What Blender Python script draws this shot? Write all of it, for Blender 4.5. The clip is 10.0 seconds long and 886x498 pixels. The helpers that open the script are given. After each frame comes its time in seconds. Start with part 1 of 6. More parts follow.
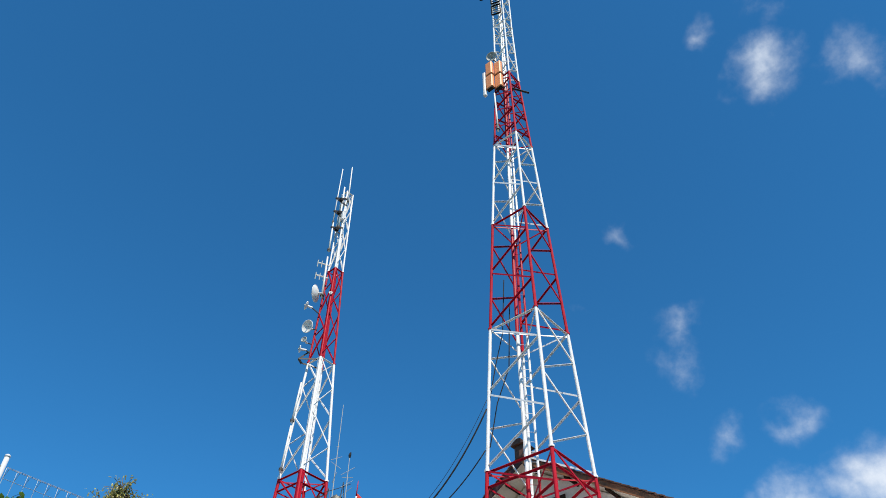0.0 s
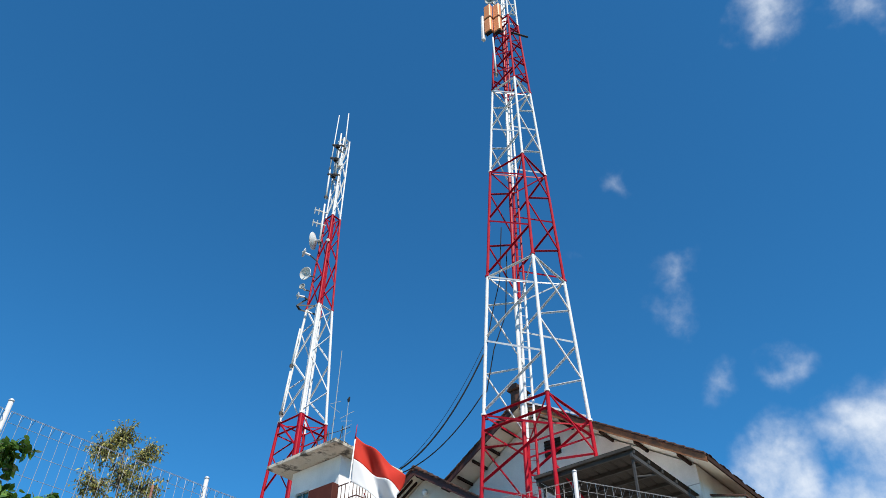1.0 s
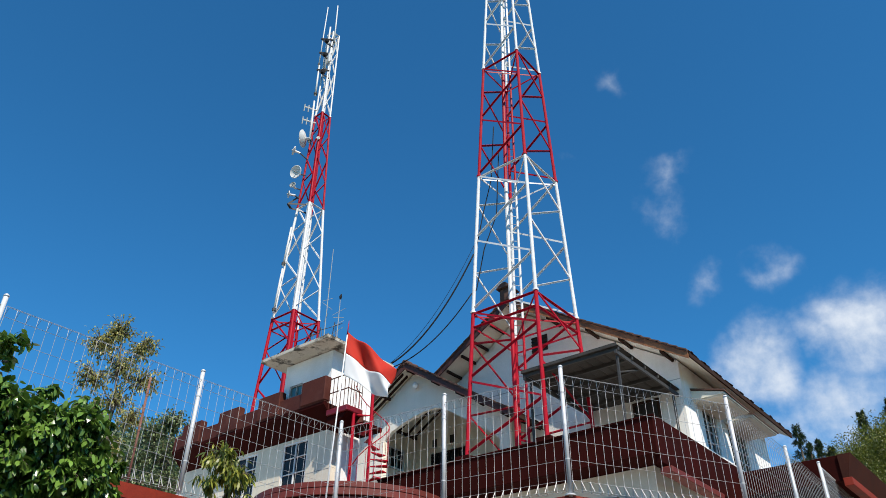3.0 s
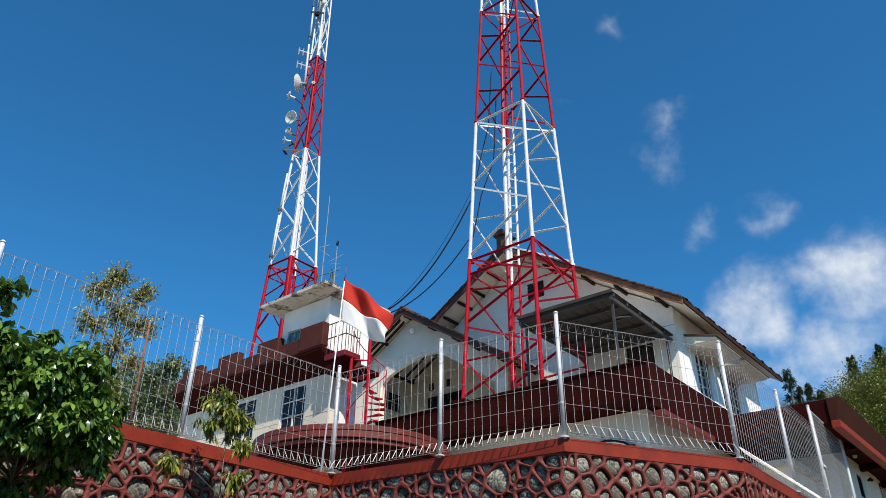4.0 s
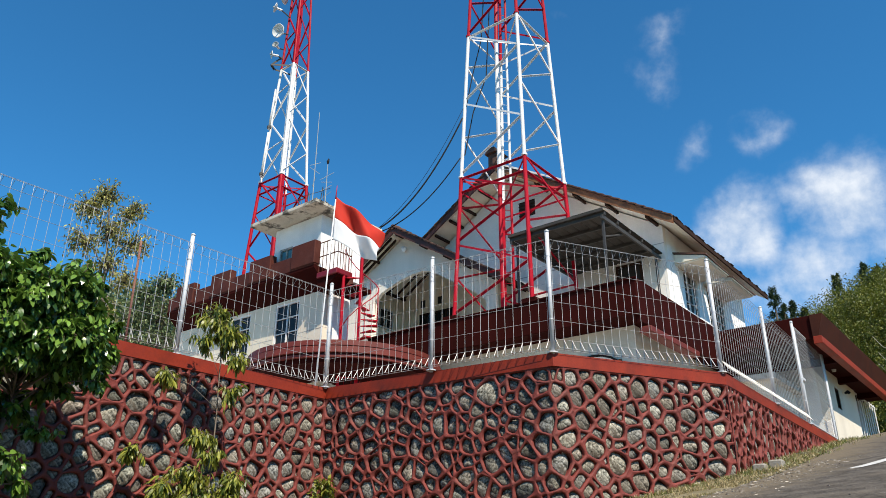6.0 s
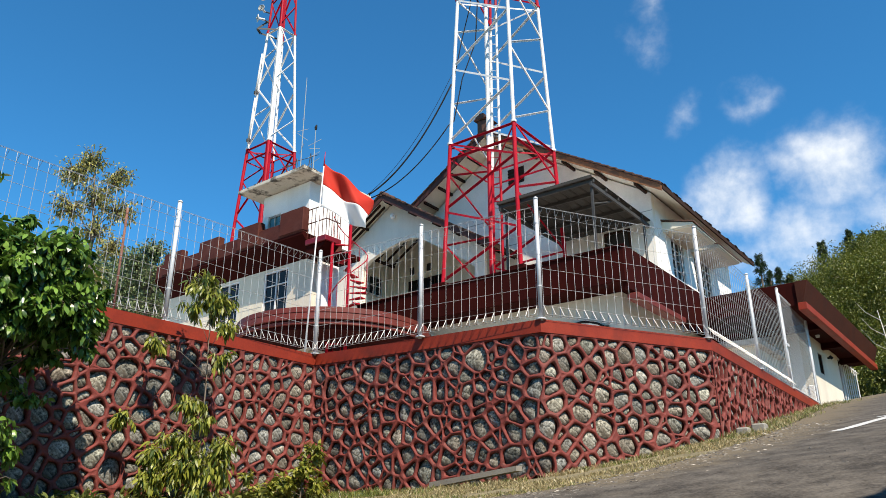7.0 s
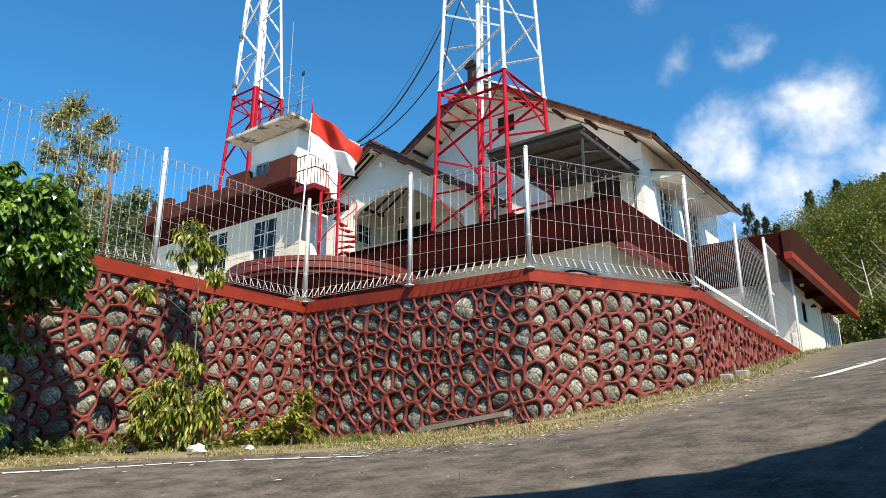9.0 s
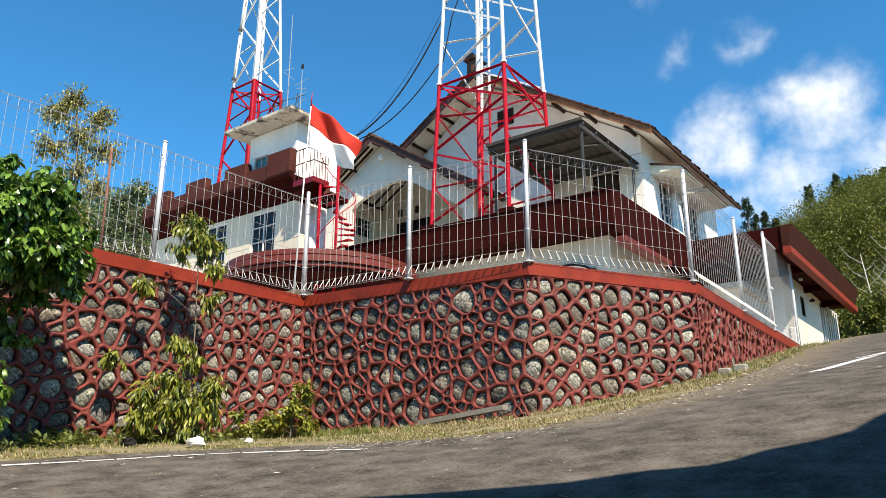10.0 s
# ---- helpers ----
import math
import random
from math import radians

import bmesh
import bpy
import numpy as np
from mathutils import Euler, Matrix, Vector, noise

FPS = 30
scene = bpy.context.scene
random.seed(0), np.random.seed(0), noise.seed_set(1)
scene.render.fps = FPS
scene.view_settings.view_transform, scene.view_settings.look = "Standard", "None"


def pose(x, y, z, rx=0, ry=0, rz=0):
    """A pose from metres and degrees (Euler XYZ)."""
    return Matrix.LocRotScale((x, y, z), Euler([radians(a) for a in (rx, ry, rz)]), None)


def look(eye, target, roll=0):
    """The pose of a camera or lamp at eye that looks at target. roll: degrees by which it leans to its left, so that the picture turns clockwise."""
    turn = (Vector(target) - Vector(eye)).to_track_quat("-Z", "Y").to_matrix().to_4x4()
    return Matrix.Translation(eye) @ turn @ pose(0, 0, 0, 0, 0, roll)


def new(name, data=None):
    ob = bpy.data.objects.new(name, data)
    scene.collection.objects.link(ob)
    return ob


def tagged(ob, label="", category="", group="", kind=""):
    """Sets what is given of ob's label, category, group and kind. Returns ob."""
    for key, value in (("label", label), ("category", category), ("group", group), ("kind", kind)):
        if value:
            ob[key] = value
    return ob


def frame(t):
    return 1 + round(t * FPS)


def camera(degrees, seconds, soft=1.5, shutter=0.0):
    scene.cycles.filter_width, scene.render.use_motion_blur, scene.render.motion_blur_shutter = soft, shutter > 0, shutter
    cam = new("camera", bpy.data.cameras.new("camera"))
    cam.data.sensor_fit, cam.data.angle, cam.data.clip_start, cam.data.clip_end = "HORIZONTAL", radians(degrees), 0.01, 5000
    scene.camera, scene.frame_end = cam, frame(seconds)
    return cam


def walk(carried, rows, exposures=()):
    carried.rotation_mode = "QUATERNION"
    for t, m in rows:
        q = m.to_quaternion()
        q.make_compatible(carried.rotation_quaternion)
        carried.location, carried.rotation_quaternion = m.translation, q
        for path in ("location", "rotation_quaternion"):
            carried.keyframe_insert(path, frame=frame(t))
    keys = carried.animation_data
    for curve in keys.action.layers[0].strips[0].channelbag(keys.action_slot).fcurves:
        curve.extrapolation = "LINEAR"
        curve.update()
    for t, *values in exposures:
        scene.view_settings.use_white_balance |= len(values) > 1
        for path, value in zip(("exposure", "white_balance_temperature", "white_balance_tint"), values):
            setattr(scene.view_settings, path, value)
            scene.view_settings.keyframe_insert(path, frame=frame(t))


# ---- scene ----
FOV = 61.54
cam = camera(FOV, 10.0, soft=0.8)
# seconds, yaw, pitch, roll: the camera turns where it stands
TURNS = [
    (0, 40.35, 44.86, -0.75),
    (0.5, 40.29, 42.92, -0.75),
    (1, 40.18, 40.81, -0.64),
    (1.5, 39.90, 38.85, -0.67),
    (2, 39.58, 36.89, -0.66),
    (2.5, 39.47, 35.09, -0.64),
    (4, 39.10, 29.01, -0.54),
    (4.5, 39.07, 27.19, -0.51),
    (5, 38.99, 25.38, -0.49),
    (5.5, 38.85, 24.02, -0.46),
    (7, 37.68, 20.21, -0.01),
    (7.5, 37.45, 19.10, 0.16),
    (8, 37.22, 17.98, 0.27),
    (8.5, 37.04, 16.99, 0.24),
    (9, 36.85, 16.27, 0.12),
    (9.5, 36.82, 15.93, 0.10),
    (10, 36.75, 15.78, 0.02),
]
EYE = (0.0, 0.0, 1.6)
# the camera brightens and warms as it tilts down from the sky
EXPOSURES = [(0.0, 0.44, 6320, 10), (2.5, 0.40, 6340, 10), (4.5, 0.30, 6380, 10), (5.5, 0.46, 6500, 10), (7.0, 0.68, 6700, 10), (8.5, 0.84, 6880, 10), (10.0, 0.90, 6980, 10)]
walk(cam, [(t, pose(*EYE, 90 + p, r, y)) for t, y, p, r in TURNS], EXPOSURES)

# ---- world, sun ----
SUN_AZ, SUN_EL = 117.0, 50.0          # compass degrees clockwise from +y, and above the horizon
SKY_STRENGTH, SUN_STRENGTH = 0.112, 5.0
sx, sy, sz = (math.sin(radians(SUN_AZ)) * math.cos(radians(SUN_EL)),
              math.cos(radians(SUN_AZ)) * math.cos(radians(SUN_EL)), math.sin(radians(SUN_EL)))
sun_data = bpy.data.lights.new("sun", "SUN")
sun_data.energy, sun_data.angle, sun_data.color = SUN_STRENGTH, radians(0.5), (1.0, 0.90, 0.76)
sun = new("sun", sun_data)
sun.matrix_world = look((0, 0, 60), (-sx, -sy, 60 - sz))


def heading(az, el):
    a, e = radians(az), radians(el)
    return (math.sin(a) * math.cos(e), math.cos(a) * math.cos(e), math.sin(e))


# cloud: compass, elevation, radius in degrees, density
# clouds from compass 30 on are unseen, added to whiten the fill light
CLOUDS = [(-2.8, 52.4, 3.6, .88), (5.4, 49.8, 3.4, .72), (-6.8, 56.7, 1.8, .75), (2.1, 56.4, 3.6, .55),
          (-18.9, 37.0, 2.9, .68), (-19.8, 34.0, 3.2, .58), (-14.8, 22.6, 4.8, 1.0), (-7.4, 23.4, 5.2, 1.05),
          (-10.3, 18.6, 5.2, .95), (-22.0, 44.8, 1.8, .75), (-17.5, 29.0, 2.4, .75), (-12.1, 29.0, 2.4, .72),
          (-28.2, 40.4, 1.1, .7), (-3.0, 19.0, 6.0, 1.0), (-12, 17, 11, .68), (30, 33, 16, .9),
          (70, 24, 12, .9), (120, 22, 11, .9), (165, 30, 12, .85), (210, 24, 13, .9), (250, 18, 12, .9)]


def build_world():
    w = bpy.data.worlds.new("world")
    scene.world = w
    w.use_nodes = True
    nt = w.node_tree
    nt.nodes.clear()
    N, L = nt.nodes.new, nt.links.new
    sky = N("ShaderNodeTexSky")
    sky.sky_type, sky.sun_disc = "NISHITA", False
    sky.sun_elevation, sky.sun_rotation = radians(SUN_EL), radians(SUN_AZ)
    sky.altitude, sky.air_density, sky.dust_density, sky.ozone_density = 1200, 1.0, 0.9, 2.2
    tc = N("ShaderNodeTexCoord")

    def m(op, a, b=None, c=None, clamp=False):
        n = N("ShaderNodeMath")
        n.operation, n.use_clamp = op, clamp
        for i, v in enumerate((a, b, c)):
            if v is None:
                continue
            if isinstance(v, (int, float)):
                n.inputs[i].default_value = v
            else:
                L(v, n.inputs[i])
        return n.outputs[0]

    warp = N("ShaderNodeTexNoise")
    warp.inputs["Scale"].default_value, warp.inputs["Detail"].default_value = 14, 3
    L(tc.outputs["Generated"], warp.inputs["Vector"])
    off = N("ShaderNodeVectorMath")
    off.operation = "MULTIPLY_ADD"
    off.inputs[1].default_value = (0.075, 0.075, 0.075)
    L(warp.outputs["Color"], off.inputs[0])
    L(tc.outputs["Generated"], off.inputs[2])
    shift = N("ShaderNodeVectorMath")
    shift.operation = "SUBTRACT"
    shift.inputs[1].default_value = (0.0375, 0.0375, 0.0375)
    L(off.outputs[0], shift.inputs[0])
    total = None
    for az, el, rad, dens in CLOUDS:
        d = N("ShaderNodeVectorMath")
        d.operation = "DISTANCE"
        d.inputs[1].default_value = heading(az, el)
        L(shift.outputs[0], d.inputs[0])
        v = m("MULTIPLY_ADD", d.outputs["Value"], -1.0 / radians(rad), 1.0, True)
        v = m("MULTIPLY", m("POWER", v, 0.7), dens)
        total = v if total is None else m("MAXIMUM", total, v)
    fine = N("ShaderNodeTexNoise")
    fine.inputs["Scale"].default_value, fine.inputs["Detail"].default_value, fine.inputs["Roughness"].default_value = 22, 7, 0.6
    L(tc.outputs["Generated"], fine.inputs["Vector"])
    body = m("MULTIPLY_ADD", fine.outputs[0], 1.05, m("SUBTRACT", total, 0.78))
    thin = N("ShaderNodeMapRange")
    thin.interpolation_type = "SMOOTHSTEP"
    thin.inputs["From Min"].default_value, thin.inputs["From Max"].default_value = 0.0, 0.95
    L(body, thin.inputs["Value"])
    cover = m("MULTIPLY", thin.outputs[0], m("MULTIPLY", total, 1.25, None, True), None, True)
    shade = N("ShaderNodeMix")
    shade.data_type = "RGBA"
    shade.inputs["A"].default_value, shade.inputs["B"].default_value = CLOUD_DARK, CLOUD_LIGHT
    L(fine.outputs[0], shade.inputs["Factor"])
    tint = N("ShaderNodeMix")
    tint.data_type, tint.blend_type = "RGBA", "MULTIPLY"
    tint.inputs["Factor"].default_value = 1.0
    tint.inputs["B"].default_value = SKY_TINT
    L(sky.outputs[0], tint.inputs["A"])
    mix = N("ShaderNodeMix")
    mix.data_type = "RGBA"
    L(cover, mix.inputs["Factor"])
    L(tint.outputs["Result"], mix.inputs["A"])
    L(shade.outputs["Result"], mix.inputs["B"])
    bg, out = N("ShaderNodeBackground"), N("ShaderNodeOutputWorld")
    bg.inputs["Strength"].default_value = SKY_STRENGTH
    L(mix.outputs["Result"], bg.inputs["Color"])
    L(bg.outputs[0], out.inputs["Surface"])


SKY_TINT = (0.26, 0.86, 1.14, 1)
CLOUD_DARK, CLOUD_LIGHT = (3.8, 4.5, 5.4, 1), (6.8, 6.9, 7.0, 1)
build_world()


# ---- materials ----
def material(name, dark, light, rough=0.7, metal=0.0, scale=3.0, fine=40.0, bump=0.15, stain=None, stain_amount=0.0,
             stain_scale=1.2, per_piece=0.0, tints=(), spec=0.4, streak=False, cracks=0.0, contrast=0.17, stain_from=(0.52, 0.72)):
    """Two-scale colour variation between dark and light, fine relief, and stains with a shape of their own."""
    mt = bpy.data.materials.new(name)
    mt.use_nodes = True
    nt = mt.node_tree
    N, L = nt.nodes.new, nt.links.new
    bs = nt.nodes["Principled BSDF"]
    tc = N("ShaderNodeTexCoord")
    co = tc.outputs["Object"]

    def noise_tex(sc, detail, rgh=0.6, vec=co):
        n = N("ShaderNodeTexNoise")
        n.inputs["Scale"].default_value, n.inputs["Detail"].default_value, n.inputs["Roughness"].default_value = sc, detail, rgh
        L(vec, n.inputs["Vector"])
        return n.outputs[0]

    def mixed(fac, a, b, kind="MIX"):
        n = N("ShaderNodeMix")
        n.data_type, n.blend_type = "RGBA", kind
        for key, v in (("Factor", fac), ("A", a), ("B", b)):
            if isinstance(v, tuple):
                n.inputs[key].default_value = (*v, 1) if len(v) == 3 else v
            elif isinstance(v, (int, float)):
                n.inputs[key].default_value = v
            else:
                L(v, n.inputs[key])
        return n.outputs["Result"]

    big, small = noise_tex(scale, 4), noise_tex(fine, 3)
    add = N("ShaderNodeMath")
    add.operation = "MULTIPLY_ADD"
    add.inputs[1].default_value = 0.4
    L(small, add.inputs[0])
    sub = N("ShaderNodeMath")
    sub.operation = "MULTIPLY"
    sub.inputs[1].default_value = 0.6
    L(big, sub.inputs[0])
    L(sub.outputs[0], add.inputs[2])
    mr = N("ShaderNodeMapRange")
    mr.inputs["From Min"].default_value, mr.inputs["From Max"].default_value = 0.5 - contrast, 0.5 + contrast
    L(add.outputs[0], mr.inputs["Value"])
    col = mixed(mr.outputs[0], dark, light)
    if per_piece:
        oi = N("ShaderNodeObjectInfo")
        k = N("ShaderNodeMapRange")
        k.inputs["To Min"].default_value, k.inputs["To Max"].default_value = 1 - per_piece, 1 + per_piece
        L(oi.outputs["Random"], k.inputs["Value"])
        col = mixed(1.0, col, k.outputs[0], "MULTIPLY")
        if tints:
            wn = N("ShaderNodeTexWhiteNoise")
            wn.noise_dimensions = "1D"
            L(oi.outputs["Random"], wn.inputs["W"])
            ramp = N("ShaderNodeValToRGB")
            ramp.color_ramp.interpolation = "LINEAR"
            while len(ramp.color_ramp.elements) < len(tints):
                ramp.color_ramp.elements.new(0.5)
            for q, c in enumerate(tints):
                ramp.color_ramp.elements[q].position = q / (len(tints) - 1)
                ramp.color_ramp.elements[q].color = (*c, 1)
            L(wn.outputs["Value"], ramp.inputs["Fac"])
            col = mixed(1.0, col, ramp.outputs["Color"], "MULTIPLY")
    if stain:
        vec = co
        if streak:
            mp = N("ShaderNodeMapping")
            mp.inputs["Scale"].default_value = (1, 1, 0.16)
            L(co, mp.inputs["Vector"])
            vec = mp.outputs[0]
        s = noise_tex(stain_scale, 6, 0.65, vec)
        r = N("ShaderNodeMapRange")
        r.inputs["From Min"].default_value, r.inputs["From Max"].default_value = stain_from
        r.inputs["To Max"].default_value = stain_amount
        L(s, r.inputs["Value"])
        col = mixed(r.outputs[0], col, stain)
    if cracks:
        wob = N("ShaderNodeMix")
        wob.data_type, wob.inputs["Factor"].default_value = "VECTOR", 0.12
        nn = N("ShaderNodeTexNoise")
        nn.inputs["Scale"].default_value = 3.0
        L(co, nn.inputs["Vector"])
        L(co, wob.inputs["A"])
        L(nn.outputs["Color"], wob.inputs["B"])
        vo = N("ShaderNodeTexVoronoi")
        vo.feature, vo.inputs["Scale"].default_value = "DISTANCE_TO_EDGE", cracks
        L(wob.outputs["Result"], vo.inputs["Vector"])
        cr = N("ShaderNodeMapRange")
        cr.inputs["From Min"].default_value, cr.inputs["From Max"].default_value = 0.004, 0.035
        cr.inputs["To Min"].default_value, cr.inputs["To Max"].default_value = 0.72, 1.0
        L(vo.outputs["Distance"], cr.inputs["Value"])
        col = mixed(1.0, col, cr.outputs[0], "MULTIPLY")
    L(col, bs.inputs["Base Color"])
    rr = N("ShaderNodeMapRange")
    rr.inputs["To Min"].default_value, rr.inputs["To Max"].default_value = max(0.05, rough - 0.12), min(1.0, rough + 0.12)
    L(big, rr.inputs["Value"])
    L(rr.outputs[0], bs.inputs["Roughness"])
    bs.inputs["Metallic"].default_value = metal
    bs.inputs["Specular IOR Level"].default_value = spec
    if bump:
        b = N("ShaderNodeBump")
        b.inputs["Strength"].default_value, b.inputs["Distance"].default_value = bump, 0.02
        L(add.outputs[0], b.inputs["Height"])
        L(b.outputs[0], bs.inputs["Normal"])
    return mt


def leaf_material(name, dark, light, translucent=0.35, gloss=0.42):
    mt = bpy.data.materials.new(name)
    mt.use_nodes = True
    nt = mt.node_tree
    N, L = nt.nodes.new, nt.links.new
    bs = nt.nodes["Principled BSDF"]
    geo = N("ShaderNodeNewGeometry")
    mx = N("ShaderNodeMix")
    mx.data_type = "RGBA"
    mx.inputs["A"].default_value, mx.inputs["B"].default_value = (*dark, 1), (*light, 1)
    L(geo.outputs["Random Per Island"], mx.inputs["Factor"])
    L(mx.outputs["Result"], bs.inputs["Base Color"])
    bs.inputs["Roughness"].default_value = gloss
    tr = N("ShaderNodeBsdfTranslucent")
    L(mx.outputs["Result"], tr.inputs["Color"])
    ms = N("ShaderNodeMixShader")
    ms.inputs[0].default_value = translucent
    L(bs.outputs[0], ms.inputs[1])
    L(tr.outputs[0], ms.inputs[2])
    L(ms.outputs[0], nt.nodes["Material Output"].inputs["Surface"])
    return mt


def road_material():
    """Worn asphalt: coarse grain, hairline cracks, dusty patches, and dirt washed over its edge."""
    mt = material("worn_asphalt", (.041, .037, .033), (.130, .117, .101), .95, scale=3.0, fine=30, bump=1.0, stain=(.130, .110, .084), stain_amount=.35, stain_scale=1.6, contrast=.12, spec=.12)
    nt = mt.node_tree
    N, L = nt.nodes.new, nt.links.new
    bs = nt.nodes["Principled BSDF"]
    base = bs.inputs["Base Color"].links[0].from_socket
    tc, at = N("ShaderNodeTexCoord"), N("ShaderNodeAttribute")
    at.attribute_name = "dirt"
    n1, n2 = N("ShaderNodeTexNoise"), N("ShaderNodeTexNoise")
    n1.inputs["Scale"].default_value, n1.inputs["Detail"].default_value, n1.inputs["Roughness"].default_value = 2.6, 8, .72
    n2.inputs["Scale"].default_value, n2.inputs["Detail"].default_value = 30, 4
    L(tc.outputs["Object"], n1.inputs["Vector"])
    L(tc.outputs["Object"], n2.inputs["Vector"])
    add, mr = N("ShaderNodeMath"), N("ShaderNodeMapRange")
    L(n1.outputs[0], add.inputs[0])
    L(at.outputs["Fac"], add.inputs[1])
    mr.interpolation_type = "SMOOTHSTEP"
    mr.inputs["From Min"].default_value, mr.inputs["From Max"].default_value, mr.inputs["To Max"].default_value = .62, 1.15, .95
    L(add.outputs[0], mr.inputs["Value"])
    soil, mx = N("ShaderNodeMix"), N("ShaderNodeMix")
    soil.data_type = mx.data_type = "RGBA"
    soil.inputs["A"].default_value, soil.inputs["B"].default_value = (.075, .061, .043, 1), (.225, .186, .130, 1)
    L(n2.outputs[0], soil.inputs["Factor"])
    L(mr.outputs[0], mx.inputs["Factor"])
    L(base, mx.inputs["A"])
    L(soil.outputs["Result"], mx.inputs["B"])
    L(mx.outputs["Result"], bs.inputs["Base Color"])
    return mt


WHITE_WALL = material("white_wall_paint", (.713, .702, .680), (.864, .853, .832), .85, scale=1.2, fine=25, bump=.08, stain=(.50, .47, .42), stain_amount=.25, stain_scale=.8, streak=True)
WARM_WHITE = material("warm_white_wall_paint", (.70, .665, .605), (.83, .795, .735), .85, scale=1.2, fine=25, bump=.08, stain=(.48, .44, .37), stain_amount=.3, stain_scale=.8, streak=True)
DIRTY_WHITE = material("dirty_white_paint", (.58, .51, .40), (.71, .635, .51), .85, scale=1.0, fine=25, bump=.08, stain=(.46, .40, .28), stain_amount=.5, stain_scale=.6, streak=True)
BEIGE_WALL = material("cream_wall_paint", (.58, .53, .44), (.70, .65, .55), .85, scale=1.0, fine=25, bump=.08, stain=(.40, .36, .30), stain_amount=.35, stain_scale=.7, streak=True)
CONCRETE = material("weathered_concrete", (.328, .312, .281), (.468, .452, .413), .9, scale=2.0, fine=30, bump=.3, stain=(.055, .047, .039), stain_amount=.9, stain_scale=2.2)
SLAB_CONCRETE = material("mould_stained_slab", (.44, .395, .32), (.60, .55, .46), .9, scale=1.6, fine=25, bump=.4, stain=(.035, .030, .024), stain_amount=.92, stain_scale=1.7, stain_from=(.50, .60))
CRUST = material("dark_moss_crust", (.030, .028, .022), (.16, .15, .12), .95, scale=8, fine=40, bump=.5)
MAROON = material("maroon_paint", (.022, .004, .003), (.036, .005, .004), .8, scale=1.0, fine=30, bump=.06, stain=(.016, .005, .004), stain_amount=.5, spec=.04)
# sunlight on the main gable's right board is put into this brown
SUNLIT_BOARD = material("sunlit_brown_board", (.13, .050, .020), (.33, .140, .052), .6, scale=3, fine=30, bump=.15, stain=(.045, .020, .011), stain_amount=.8)
# the steel red darkened: the balcony slab's shade is put into this colour
DEEP_RED = material("glossy_shaded_red_paint", (.130, .006, .010), (.190, .010, .014), .35, scale=2, fine=25, bump=.05, stain=(.06, .006, .008), stain_amount=.5)
BRICK_RED = material("brick_red_paint", (.102, .014, .009), (.148, .021, .013), .6, scale=1.5, fine=30, bump=.1, stain=(.072, .022, .014), stain_amount=.5)
BROWN_RED = material("brown_red_paint", (.052, .014, .010), (.088, .024, .016), .7, scale=1.5, fine=30, bump=.12, stain=(.163, .076, .057), stain_amount=.3, spec=.15)
COPING = material("coping_red_paint", (.172, .019, .008), (.268, .031, .012), .55, scale=2.2, fine=35, bump=.2, stain=(.075, .016, .010), stain_amount=.6, stain_scale=1.8, spec=.25)
MORTAR = material("painted_mortar", (.100, .018, .014), (.208, .040, .031), .72, scale=5, fine=40, bump=.35, stain=(.150, .080, .064), stain_amount=.4, stain_scale=2.4)
STONE = material("grey_river_stone", (.038, .036, .029), (.42, .405, .36), .88, scale=6.5, fine=26, bump=.55, per_piece=.50, stain=(.055, .042, .028), stain_amount=.85, stain_scale=4.6, contrast=.10, stain_from=(.50, .62),
                 tints=((1.0, 1.0, 1.0), (.84, .91, .85), (1.03, .99, .90), (.86, .93, 1.0), (.96, .88, .80), (.72, .74, .70)))
ROOF_TILE = material("brown_roof_tile", (.068, .034, .024), (.120, .060, .041), .8, scale=3, fine=30, bump=.3)
FASCIA_BROWN = material("brown_fascia_paint", (.038, .013, .009), (.066, .022, .014), .7, scale=1.5, fine=30, bump=.1, stain=(.03, .012, .010), stain_amount=.5, spec=.06)
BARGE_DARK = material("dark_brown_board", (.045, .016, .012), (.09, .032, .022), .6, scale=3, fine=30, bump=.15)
PORCH_CREAM = material("pale_cream_paint", (.778, .713, .572), (.864, .799, .659), .85, scale=1.0, fine=25, bump=.05, stain=(.594, .540, .454), stain_amount=.3, stain_scale=.8, streak=True)
SCREEN_CREAM = material("pale_warm_plaster", (.76, .70, .60), (.86, .80, .69), .85, scale=1.0, fine=25, bump=.06, stain=(.50, .45, .37), stain_amount=.35, stain_scale=.8, streak=True)
WOOD_DARK = material("dark_timber", (.025, .014, .010), (.05, .028, .02), .8, scale=4, fine=30, spec=.08)
SOFFIT = material("cream_soffit", (.70, .65, .53), (.80, .75, .63), .85, scale=1, fine=20, bump=.05)
STEEL_RED = material("red_painted_steel", (.30, .0035, .014), (.41, .006, .020), .5, scale=2, fine=25, bump=.03, stain=(.14, .008, .012), stain_amount=.6, stain_scale=3, spec=.15)
STEEL_WHITE = material("white_painted_steel", (.629, .629, .620), (.705, .705, .697), .38, scale=2, fine=25, bump=.03, stain=(.357, .306, .255), stain_amount=.35, stain_scale=3)
GALV = material("galvanised_steel", (.46, .468, .477), (.60, .608, .616), .45, .15, scale=4, fine=40, bump=.05)
WIRE = material("galvanised_wire", (.320, .320, .312), (.448, .448, .440), .5, .35, scale=6, fine=40, bump=0)
RUST = material("rusty_steel", (.13, .045, .03), (.24, .11, .08), .8, scale=8, fine=50, stain=(.38, .35, .31), stain_amount=.6, stain_scale=5)
BLACK = material("black_rubber", (.010, .010, .011), (.022, .022, .023), .7, scale=4, fine=30, bump=0, spec=.1)
